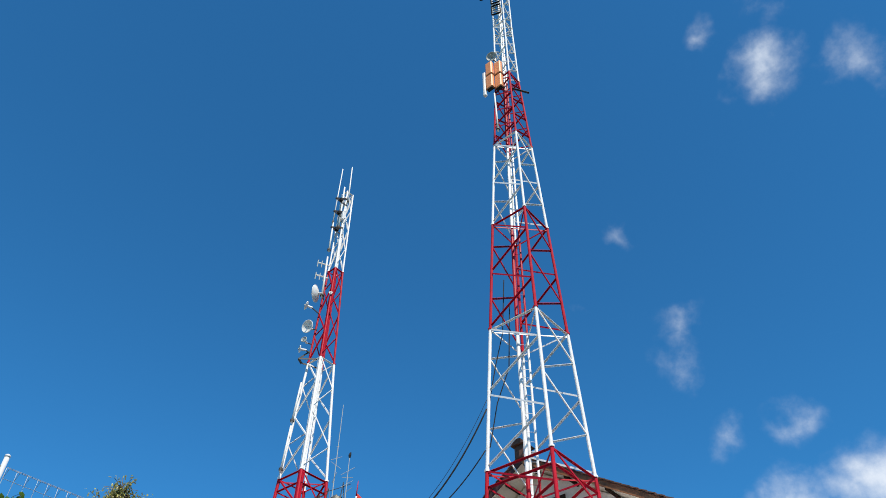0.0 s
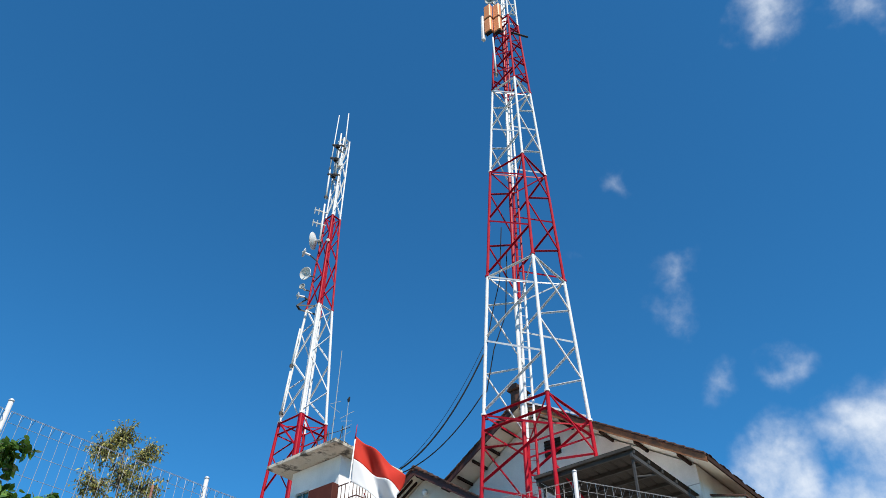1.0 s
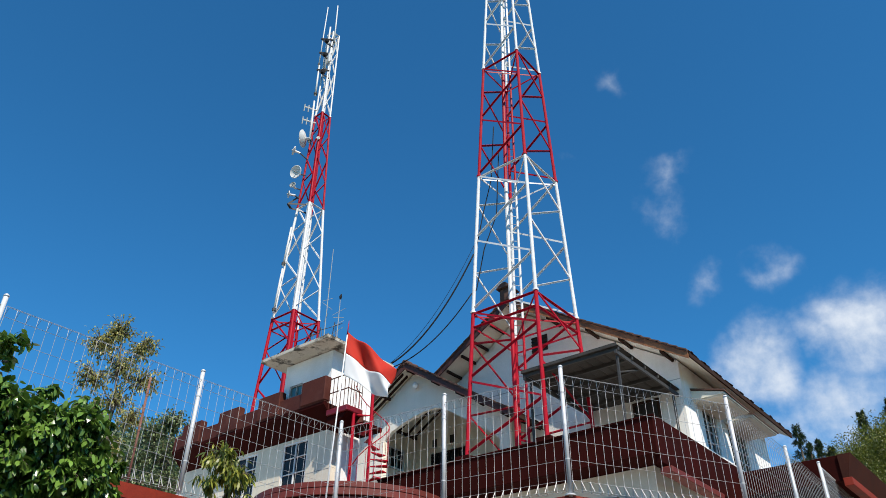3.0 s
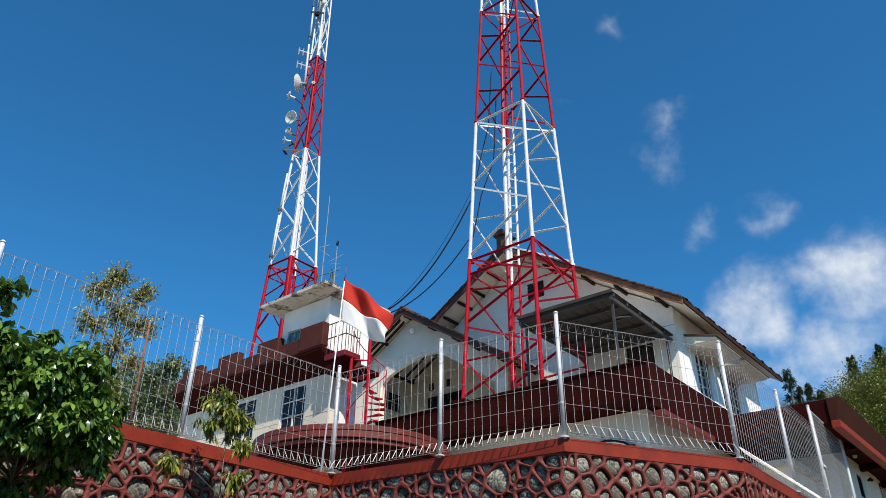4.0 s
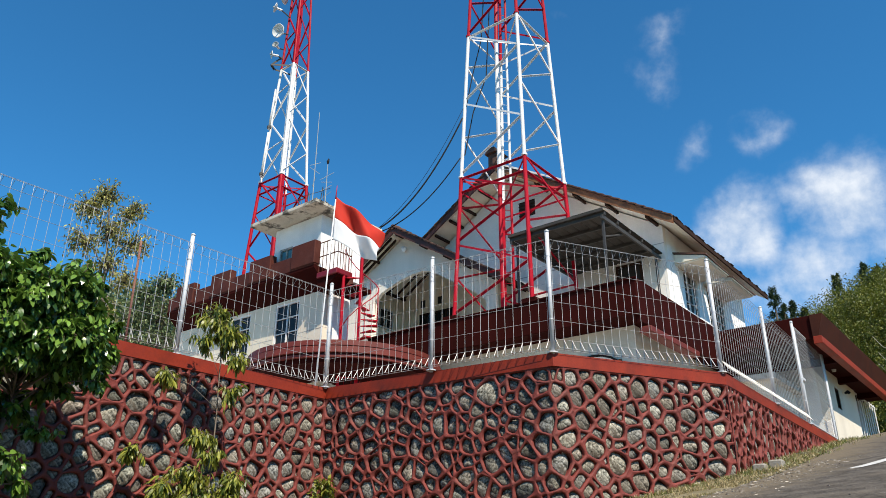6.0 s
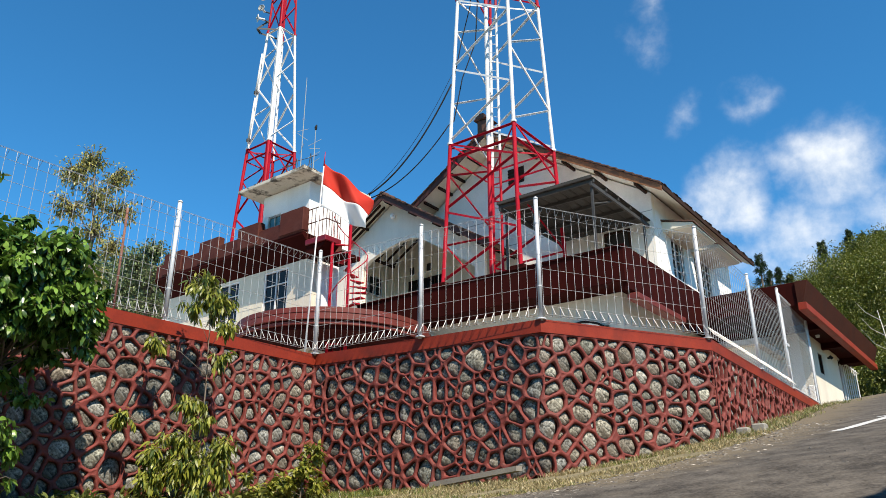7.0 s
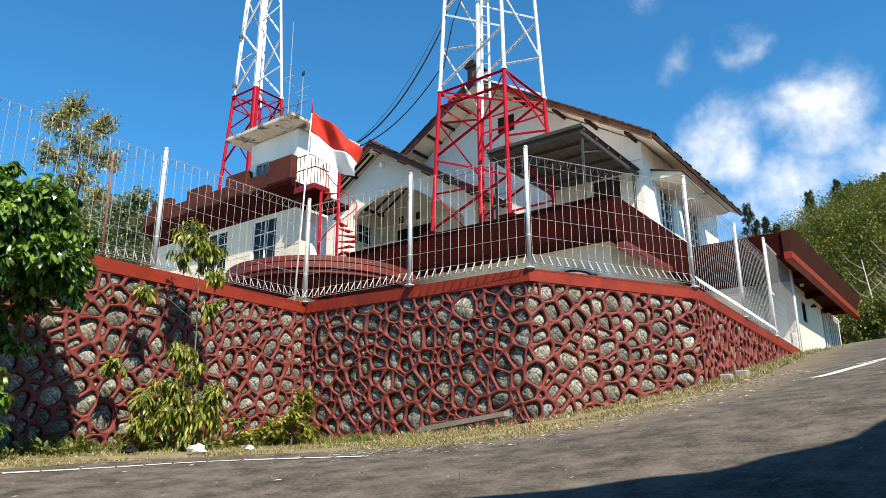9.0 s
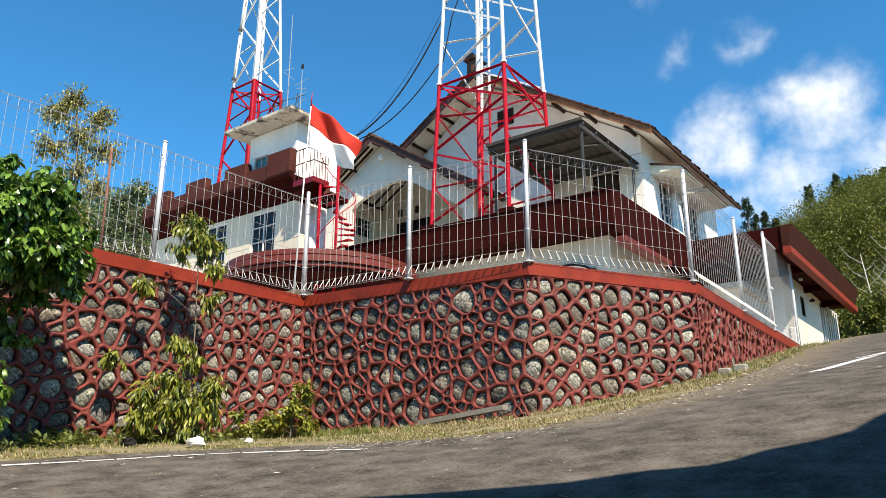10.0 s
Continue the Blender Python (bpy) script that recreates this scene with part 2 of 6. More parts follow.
DARK_GLASS = material("dark_window_glass", (.010, .011, .012), (.02, .022, .024), .22, scale=1, fine=5, bump=0, spec=.2)
TEAL_GLASS = material("teal_window_glass", (.05, .13, .14), (.09, .19, .20), .15, scale=1, fine=5, bump=0, spec=.6)
DARK_VOID = material("shaded_interior", (.020, .018, .016), (.03, .028, .025), .9, scale=2, fine=20, bump=0)
ZINC = material("bright_zinc_sheet", (.84, .83, .81), (.90, .89, .87), .16, 1.0, scale=2, fine=20, bump=.03)
SHEET_UNDER = material("grey_sheet_underside", (.034, .031, .028), (.068, .062, .055), .8, scale=2, fine=20, bump=.05, stain=(.05, .042, .035), stain_amount=.6, spec=.2)
DARK_STEEL = material("dark_grey_steel", (.034, .031, .028), (.060, .056, .052), .6, .0, scale=3, fine=25, bump=.05)
ASPHALT = road_material()
ROAD_PAINT = material("worn_white_road_paint", (.425, .425, .408), (.629, .629, .612), .75, scale=5, fine=40, stain=(.102, .098, .089), stain_amount=.7, stain_scale=6)
DRY_SOIL = material("dry_grassy_soil", (.115, .098, .056), (.26, .218, .125), .95, scale=3.0, fine=35, bump=.9, stain=(.089, .089, .037), stain_amount=.6, stain_scale=1.3)
HILL_SOIL = material("hill_undergrowth", (.035, .045, .014), (.084, .098, .032), .95, scale=.3, fine=4, bump=.5)
# made pale so that unseen yard and terrace floors bounce sunlight up the walls
YARD = material("yard_concrete", (.42, .40, .36), (.54, .52, .47), .9, scale=1, fine=20)
TWIG_BARK = material("brown_sapling_bark", (.13, .10, .075), (.25, .20, .155), .9, scale=6, fine=40, bump=.3)
PALE_BARK = material("pale_bare_bark", (.42, .39, .34), (.58, .55, .50), .9, scale=5, fine=30, bump=.2)
BARK = material("grey_brown_bark", (.075, .056, .041), (.165, .135, .105), .9, scale=6, fine=40, bump=.5)
DISH = material("dish_white_paint", (.528, .528, .512), (.624, .624, .608), .45, scale=3, fine=20, bump=.02)
BULB = material("white_globe_glass", (.86, .86, .84), (.90, .90, .88), .2, scale=3, fine=20, bump=0)
DISH_GREY = material("dish_grey_paint", (.255, .270, .262), (.330, .345, .338), .5, scale=3, fine=20, bump=.02)
ORANGE = material("orange_radome", (.612, .221, .076), (.680, .272, .111), .5, scale=2, fine=20, bump=.02)
PLANK = material("weathered_plank", (.163, .148, .126), (.266, .244, .207), .85, scale=3, fine=40, bump=.3)
PALE_STONE = material("pale_block", (.189, .176, .151), (.315, .302, .270), .85, scale=5, fine=40, bump=.3)
LEAF_DARK = leaf_material("glossy_green_leaf", (.020, .056, .012), (.185, .32, .052), .20, .24)
LEAF_YELLOW = leaf_material("yellow_green_leaf", (.096, .136, .020), (.368, .352, .056))
LEAF_SAPLING = leaf_material("fresh_sapling_leaf", (.035, .070, .012), (.36, .37, .055))
LEAF_SPARSE = leaf_material("dry_yellow_leaf", (.13, .135, .055), (.45, .42, .12))
LEAF_HILL = leaf_material("hill_tree_leaf", (.066, .084, .012), (.190, .205, .029), .30)
# lightened leaf tones: the haze of distance is put into this colour
LEAF_FAR = leaf_material("far_tree_leaf", (.075, .105, .055), (.23, .28, .115), .25)
LEAF_PINE = leaf_material("pine_needle_leaf", (.026, .048, .024), (.085, .12, .05), .2)
GRASS = leaf_material("dry_grass_blade", (.165, .138, .060), (.50, .415, .225), .3)
WEED = leaf_material("green_weed_blade", (.074, .111, .022), (.252, .266, .067), .3)
LITTER = leaf_material("straw_and_gravel_bits", (.058, .045, .032), (.247, .225, .189), .0)
FLAG_RED = leaf_material("flag_red_cloth", (.594, .032, .013), (.603, .032, .013), .35)
FLAG_WHITE = leaf_material("flag_white_cloth", (.80, .80, .80), (.81, .81, .81), .35)
for cloth in (FLAG_RED, FLAG_WHITE):
    cloth.node_tree.nodes["Principled BSDF"].inputs["Roughness"].default_value = .8


# ---- mesh building ----
class Mesh:
    def __init__(self):
        self.v, self.f, self.mi = [], [], []

    def add(self, verts, faces, mi=0):
        o = len(self.v)
        self.v += [tuple(p) for p in verts]
        self.f += [tuple(o + i for i in f) for f in faces]
        self.mi += [mi] * len(faces)
        return self

    def box(self, x0, y0, z0, x1, y1, z1, c=0.0, mi=0):
        """A box; c chamfers its upright and level edges."""
        if c <= 0:
            vs = [(x, y, z) for z in (z0, z1) for x, y in ((x0, y0), (x1, y0), (x1, y1), (x0, y1))]
            return self.add(vs, [(3, 2, 1, 0), (4, 5, 6, 7), (0, 1, 5, 4), (1, 2, 6, 5), (2, 3, 7, 6), (3, 0, 4, 7)], mi)
        rings = []
        for z, k in ((z0, c), (z0 + c, 0), (z1 - c, 0), (z1, c)):
            a, b, d, e = x0 + k, x1 - k, y0 + k, y1 - k
            rings.append([(a + c, d, z), (b - c, d, z), (b, d + c, z), (b, e - c, z), (b - c, e, z), (a + c, e, z), (a, e - c, z), (a, d + c, z)])
        vs = [p for r in rings for p in r]
        fs = [tuple(range(7, -1, -1)), tuple(range(24, 32))]
        for r in range(3):
            for i in range(8):
                j = (i + 1) % 8
                fs.append((r * 8 + i, r * 8 + j, r * 8 + 8 + j, r * 8 + 8 + i))
        return self.add(vs, fs, mi)

    def tube(self, pts, r, n=8, mi=0, cap=True):
        """A round bar along pts; r is one radius or one for each point."""
        pts = [Vector(p) for p in pts]
        rs = r if isinstance(r, (list, tuple)) else [r] * len(pts)
        o = len(self.v)
        ref = None
        for i, p in enumerate(pts):
            d = (pts[min(i + 1, len(pts) - 1)] - pts[max(i - 1, 0)]).normalized()
            if ref is None:
                ref = d.orthogonal().normalized()
            a = (ref - d * ref.dot(d))
            a = a.normalized() if a.length > 1e-6 else d.orthogonal().normalized()
            ref = a
            b = d.cross(a)
            for k in range(n):
                t = 2 * math.pi * (k + .5) / n
                self.v.append(tuple(p + (a * math.cos(t) + b * math.sin(t)) * rs[i]))
        for i in range(len(pts) - 1):
            for k in range(n):
                j = (k + 1) % n
                self.f.append((o + i * n + k, o + i * n + j, o + (i + 1) * n + j, o + (i + 1) * n + k))
                self.mi.append(mi)
        if cap:
            self.f.append(tuple(o + k for k in range(n - 1, -1, -1)))
            self.f.append(tuple(o + (len(pts) - 1) * n + k for k in range(n)))
            self.mi += [mi, mi]
        return self

    def angle_bar(self, p, q, w, t=0.012, mi=0):
        """An L-shaped steel angle from p to q."""
        p, q = Vector(p), Vector(q)
        d = (q - p).normalized()
        a = d.cross(Vector((0, 0, 1)))
        a = a.normalized() if a.length > 1e-4 else Vector((1, 0, 0))
        b = d.cross(a)
        prof = [(0, 0), (w, 0), (w, t), (t, t), (t, w), (0, w)]
        vs = [e + a * (x - w / 2) + b * (y - w / 2) for e in (p, q) for x, y in prof]
        fs = [(5, 4, 3, 2, 1, 0), tuple(range(6, 12))] + [(i, (i + 1) % 6, 6 + (i + 1) % 6, 6 + i) for i in range(6)]
        return self.add(vs, fs, mi)

    def prism(self, poly, axis, lo, hi, mi=0):
        """A polygon drawn in the two other axes, extruded along axis ('x', 'y' or 'z') from lo to hi."""
        n = len(poly)

        def at(a, b, c):
            return {"x": (c, a, b), "y": (a, c, b), "z": (a, b, c)}[axis]

        vs = [at(a, b, lo) for a, b in poly] + [at(a, b, hi) for a, b in poly]
        area = sum(poly[i][0] * poly[(i + 1) % n][1] - poly[(i + 1) % n][0] * poly[i][1] for i in range(n))
        flip = (area > 0) == (axis == "y")
        fs = [tuple(range(n - 1, -1, -1)), tuple(range(n, 2 * n))] + [(i, (i + 1) % n, n + (i + 1) % n, n + i) for i in range(n)]
        if flip:
            fs = [tuple(reversed(f)) for f in fs]
        return self.add(vs, fs, mi)

    def data(self, name, mats, origin=(0, 0, 0), smooth=False):
        me = bpy.data.meshes.new(name)
        ox, oy, oz = origin
        me.from_pydata([(x - ox, y - oy, z - oz) for x, y, z in self.v], [], self.f)
        for m_ in mats if isinstance(mats, (list, tuple)) else [mats]:
            me.materials.append(m_)
        if any(self.mi):
            me.polygons.foreach_set("material_index", self.mi)
        if smooth:
            me.polygons.foreach_set("use_smooth", [True] * len(me.polygons))
        me.update()
        return me


def thing(name, at, label, category, group="", kind=""):
    ob = new(name)
    ob.empty_display_size = 0.2
    ob.location = at
    return tagged(ob, label, category, group, kind)


def base_of(ob):
    p = Vector((0, 0, 0))
    while ob is not None:
        p = p + ob.location
        ob = ob.parent
    return p


def part(name, mesh, mats, parent, label="", smooth=False):
    ob = new(name, mesh.data(name, mats, base_of(parent), smooth))
    ob.parent = parent
    if label:
        ob["label"] = label
    return ob


def single(name, mesh, mats, label, category, group="", kind="", at=(0, 0, 0), smooth=False):
    ob = new(name, mesh.data(name, mats, at, smooth))
    ob.location = at
    return tagged(ob, label, category, group, kind)


# ---- ground ----
def sstep(a, b, t):
    t = min(1.0, max(0.0, (t - a) / (b - a)))
    return t * t * (3 - 2 * t)


def road_z(x, y):
    """The slope on which the road and the wall's foot lie."""
    cx, cy = min(4.0, max(-14.0, x)), min(26.0, max(-6.0, y))

    def slope(u, v):
        return -.1043 * u + .2818 * v + .0045 * u * u + .0232 * u * v
    z = slope(cx, cy)
    if cx > -4.2 and cy > 8.0:      # past the bend the road lies level across
        z = slope(-4.2, cy) + slope(cx, 8.0) - slope(-4.2, 8.0)
    z -= .0015 * max(0.0, cy - 17) ** 2
    return z - .05 * (min(40, max(-40, x)) - cx) + .02 * (min(60, max(-60, y)) - cy)


def ground_z(x, y):
    z = road_z(x, y)
    inside = sstep(-4.5, -5.0, x) * sstep(10.6, 11.2, y + .6 * sstep(-8, -10, x)) if x > -10.6 else sstep(-10.75, -11.2, x)
    z = z * (1 - inside) + min(z, 3.8) * inside
    # hills behind the place
    z += 20.5 * math.exp(-(((x - 2) / 28) ** 2 + ((y - 76) / 30) ** 2)) * sstep(27, 52, y)
    z += 36 * math.exp(-(((x + 125) / 38) ** 2 + ((y - 62) / 34) ** 2))
    z += 40 * sstep(150, 600, math.hypot(x, y)) * (.5 + .5 * noise.noise((x * .003, y * .003, 3)))
    return z


def spread(n_near, near, far, growth):
    c = [i * near for i in range(n_near)]
    st = near
    while c[-1] < far:
        st *= growth
        c.append(c[-1] + st)
    return [-a for a in reversed(c[1:])] + c


def build_ground():
    xs = [v - 4 for v in spread(40, .4, 1500, 1.22)]
    ys = [v + 10 for v in spread(40, .4, 1500, 1.22)]
    m = Mesh()
    m.v = [(x, y, ground_z(x, y)) for y in ys for x in xs]
    w = len(xs)
    for j in range(len(ys) - 1):
        for i in range(w - 1):
            m.f.append((j * w + i, j * w + i + 1, (j + 1) * w + i + 1, (j + 1) * w + i))
            far = math.hypot(xs[i], ys[j] - 10) > 30
            m.mi.append(1 if far else 0)
    single("ground", m, [DRY_SOIL, HILL_SOIL], "dry grassy roadside soil rising towards wooded hills", "ground", kind="structure", smooth=True)


build_ground()

# the road's far edge, along the verge below the wall
EDGE = [(-14.0, -9.0), (-10.6, -2.0), (-9.2, 2.0), (-8.72, 3.76), (-8.4, 5.2), (-7.5, 6.3), (-6.2, 6.8), (-4.95, 7.2), (-4.2, 7.9), (-3.65, 9.2),
        (-3.35, 11.0), (-3.3, 13.2), (-3.5, 16.5), (-3.7, 20.0), (-3.7, 24.0), (-3.2, 27.0)]


def smooth_line(pts, n):
    out = []
    for i in range(len(pts) - 1):
        p0, p1, p2, p3 = (Vector(pts[min(max(k, 0), len(pts) - 1)]) for k in (i - 1, i, i + 1, i + 2))
        for k in range(n):
            t = k / n
            out.append(.5 * ((2 * p1) + (p2 - p0) * t + (2 * p0 - 5 * p1 + 4 * p2 - p3) * t * t + (3 * p1 - p0 - 3 * p2 + p3) * t ** 3))
    return out + [Vector(pts[-1])]


EDGE_LINE = smooth_line(EDGE, 16)


def build_road():
    m = Mesh()
    rows = []
    inner = smooth_line([(p[0] + 9 + .25 * max(0, -p[0] - 4), p[1] - 7 * sstep(16, 4, p[1])) for p in EDGE], 16)
    for p, q in zip(EDGE_LINE, inner):
        row = []
        for k in range(31):
            t = (k / 30) ** 1.7
            x, y = p[0] + (q[0] - p[0]) * t, p[1] + (q[1] - p[1]) * t
            wob = (.20 * noise.noise((x * 1.3, y * 1.3, 0)) + .16 * noise.noise((x * 4.1, y * 4.1, 5))) if k == 0 else 0
            x, y = x + wob, y + wob
            row.append((x, y, max(road_z(x, y), ground_z(x, y)) + .035 - (.05 if k in (0, 30) else 0)))
        rows.append(row)
    m.v = [p for r in rows for p in r]
    for j in range(len(rows) - 1):
        for i in range(30):
            m.f.append((j * 31 + i, j * 31 + i + 1, (j + 1) * 31 + i + 1, (j + 1) * 31 + i))
    ob = single("road", m, ASPHALT, "worn patched grey asphalt road climbing a slope", "road", kind="structure", smooth=True)
    dirt = ob.data.attributes.new("dirt", "FLOAT", "POINT")
    vals = []
    for j, p in enumerate(EDGE_LINE):
        # wider and dustier where the road climbs past the outer corner
        reach = .35 + 1.5 * sstep(6.8, 8.5, p[1])
        for k in range(31):
            w = (Vector(m.v[j * 31 + k][:2]) - p).length
            vals.append(.62 * (1 - sstep(0, reach, w)) - .20 + .22 * sstep(-6.0, -2.5, m.v[j * 31 + k][0]))
    dirt.data.foreach_set("value", vals)


build_road()

# ---- retaining wall, coping and fence: the line of the wall's top ----
WALL_TOP = 4.65
CORNERS = [(-10.65, -2.0), (-10.65, 9.75), (-5.83, 10.10), (-4.16, 13.08), (-4.46, 22.75)]
COPING_H = .21
YARD_Z = 4.45


cores = []


def build_wall_cores():
    """Solid cores, their outer face set back behind stones and mortar, with a painted coping on top."""
    for i in range(4):
        (x0, y0), (x1, y1) = CORNERS[i], CORNERS[i + 1]
        d = Vector((x1 - x0, y1 - y0))
        L_ = d.length
        d = d / L_
        n = Vector((d[1], -d[0]))      # outwards
        m = Mesh()
        top = WALL_TOP - COPING_H
        bot = 0.6
        a, b = Vector((x0, y0)), Vector((x1, y1))
        poly = [a - n * .115, b - n * .115, b - n * .45, a - n * .45]
        m.prism([(p[0], p[1]) for p in poly], "z", bot, top)
        cores.append(single("retaining_wall_%d" % (i + 1), m, MORTAR, "retaining wall of grey stones in painted red mortar", "wall", kind="structure"))
        c = Mesh()
        e = .035
        # mitre the coping's outer corners
        def mitre(k):
            if k in (0, 4):
                return n * e, n * -.42
            o0 = Vector((CORNERS[k][0] - CORNERS[k - 1][0], CORNERS[k][1] - CORNERS[k - 1][1])).normalized()
            o1 = Vector((CORNERS[k + 1][0] - CORNERS[k][0], CORNERS[k + 1][1] - CORNERS[k][1])).normalized()
            n0, n1 = Vector((o0[1], -o0[0])), Vector((o1[1], -o1[0]))
            s = (n0 + n1) / (1 + n0.dot(n1))
            return s * e, s * -.42
        (oa, ia), (ob_, ib) = mitre(i), mitre(i + 1)
        q = [a + oa, b + ob_, b + ib, a + ia]
        c.prism([(p[0], p[1]) for p in q], "z", top, WALL_TOP)
        single("coping_%d" % (i + 1), c, COPING, "red painted concrete coping on the stone wall", "coping", kind="structure")


build_wall_cores()


def build_yard():
    m = Mesh()
    poly = [(-60, -2), (-11.05, -2), (-11.05, 10.1), (-6.05, 10.5), (-4.56, 13.2), (-4.86, 22.75), (-4.86, 45), (-60, 45)]
    m.prism(poly, "z", 3.9, YARD_Z)
    single("yard", m, YARD, "plain grey concrete yard behind the wall", "ground", kind="structure")


build_yard()

POSTS = [(-10.71, 3.17), (-10.71, 6.5), (-10.62, 9.70), (-8.12, 9.86), (-5.82, 10.10), (-4.17, 13.04), (-4.26, 16.5), (-4.36, 19.5), (-4.47, 22.85)]
POST_H = 2.10


def build_post(x, y, h=POST_H):
    p = thing("fence_post", (x, y, WALL_TOP), "round galvanised steel fence post on the red coping", "fence post", "fence posts")
    m = Mesh().tube([(x, y, WALL_TOP - .02), (x, y, WALL_TOP + h)], .035, 12)
    part("pole", m, GALV, p, smooth=True)
    m = Mesh().tube([(x, y, WALL_TOP + h), (x, y, WALL_TOP + h + .025), (x, y, WALL_TOP + h + .045)], [.040, .040, .018], 12)
    part("cap", m, GALV, p, smooth=True)
    m = Mesh().tube([(x, y, WALL_TOP), (x, y, WALL_TOP + .02)], .085, 12)
    part("foot_plate", m, GALV, p)
    for z in (.55, 1.1, 1.65):
        m = Mesh().tube([(x, y, WALL_TOP + z), (x, y, WALL_TOP + z + .02)], .039, 12)
        part("clamp", m, GALV, p)
    return p


for px_, py_ in [(-10.71, 0.4)] + POSTS:
    build_post(px_, py_, 2.52 if py_ > 19 else POST_H)


fence = thing("wire_fence", (-8, 10, WALL_TOP), "welded galvanised wire fence with rolled edges on the coping", "fence")


def build_panel(a, b, height=1.98, low=.07):
    """A welded wire panel with its top and bottom rolled into triangles."""
    a, b = Vector((*a, 0)), Vector((*b, 0))
    d = b - a
    L_ = d.length
    d = d / L_
    n = Vector((d[1], -d[0], 0))
    a, b = a + d * .06, b - d * .06
    L_ = (b - a).length
    z0, z1 = WALL_TOP + low, WALL_TOP + height
    out = n * .11
    k = max(2, round(L_ / .152))
    v, roll_t, roll_b, h = Mesh(), Mesh(), Mesh(), Mesh()
    r = .0034
    for i in range(k + 1):
        q = a + d * (L_ * i / k)
        lo, hi = Vector((q[0], q[1], z0 + .17)), Vector((q[0], q[1], z1 - .17))
        v.tube([lo, hi], r, 4)
        roll_t.tube([hi, hi + Vector((0, 0, .17)) - out * .1, hi + Vector((0, 0, .10)) + out, hi], r, 4)
        roll_b.tube([lo, lo - Vector((0, 0, .17)) + out * 1.0, lo - Vector((0, 0, .17)), lo], r * 1.9, 4)
    for z, o in [(z0 + .17 + (z1 - z0 - .34) * i / 5, 0) for i in range(6)]:
        h.tube([(a[0], a[1], z), (b[0], b[1], z)], r, 4)
    for o, z, mm in ((out * -.1, z1, roll_t), (out, z1 - .07, roll_t), (out, z0, roll_b), (out * 0, z0, roll_b)):
        mm.tube([a + o + Vector((0, 0, z)), b + o + Vector((0, 0, z))], r, 4)
    p = part("panel", v, WIRE, fence, "welded wire panel")
    p["kind"] = "stuff"
    for nm, mm in (("wire_grid", h), ("top_roll", roll_t), ("bottom_roll", roll_b)):
        part(nm, mm, WIRE, p)["kind"] = "stuff"


FENCE = [(-10.71, 0.4)] + POSTS
for i in range(len(FENCE) - 2):
    build_panel(FENCE[i], FENCE[i + 1])


def build_gate(a, b):
    """The last leaf: a framed gate clad with fine mesh."""
    a, b = Vector((*a, 0)), Vector((*b, 0))
    d = (b - a).normalized()
    g = thing("metal_gate", (a[0], a[1], WALL_TOP), "closed galvanised steel gate leaf with fine wire mesh", "gate")
    z0, z1 = WALL_TOP + .06, WALL_TOP + 2.44
    for name, p, q in (("hinge_stile", a + d * .12, a + d * .12), ("lock_stile", b - d * .1, b - d * .1)):
        part(name, Mesh().tube([p + Vector((0, 0, z0)), q + Vector((0, 0, z1))], .028, 8), GALV, g)
    for name, z in (("bottom_rail", z0), ("top_rail", z1)):
        part(name, Mesh().tube([a + d * .12 + Vector((0, 0, z)), b - d * .1 + Vector((0, 0, z))], .022, 8), GALV, g)
    m = Mesh()
    L_ = (b - a).length - .22
    for i in range(1, 34):
        q = a + d * (.12 + L_ * i / 34)
        m.tube([q + Vector((0, 0, z0)), q + Vector((0, 0, z1))], .0026, 4)
    for i in range(1, 22):
        z = z0 + (z1 - z0) * i / 22
        m.tube([a + d * .12 + Vector((0, 0, z)), b - d * .1 + Vector((0, 0, z))], .003, 4)
    part("mesh_infill", m, WIRE, g)["kind"] = "stuff"
    part("latch", Mesh().box(a[0] - .05, a[1] + .02, WALL_TOP + 1.05, a[0] + .06, a[1] + .2, WALL_TOP + 1.13, .01), GALV, g)


build_gate(FENCE[-2], FENCE[-1])

# a thin rusty pole behind the fence
m = Mesh().tube([(-10.95, 5.75, YARD_Z), (-10.95, 5.72, YARD_Z + 2.0)], .019, 8)
single("rusty_pole", m, RUST, "thin rusty steel pole with flaking white paint", "pole", at=(-10.95, 5.75, YARD_Z), smooth=True)


# ---- lattice towers ----
def leg_at(c, hw, s):
    return Vector((c[0] + s[0] * hw, c[1] + s[1] * hw, 0))


LEGS = [(1, -1), (1, 1), (-1, 1), (-1, -1)]     # in order round the square


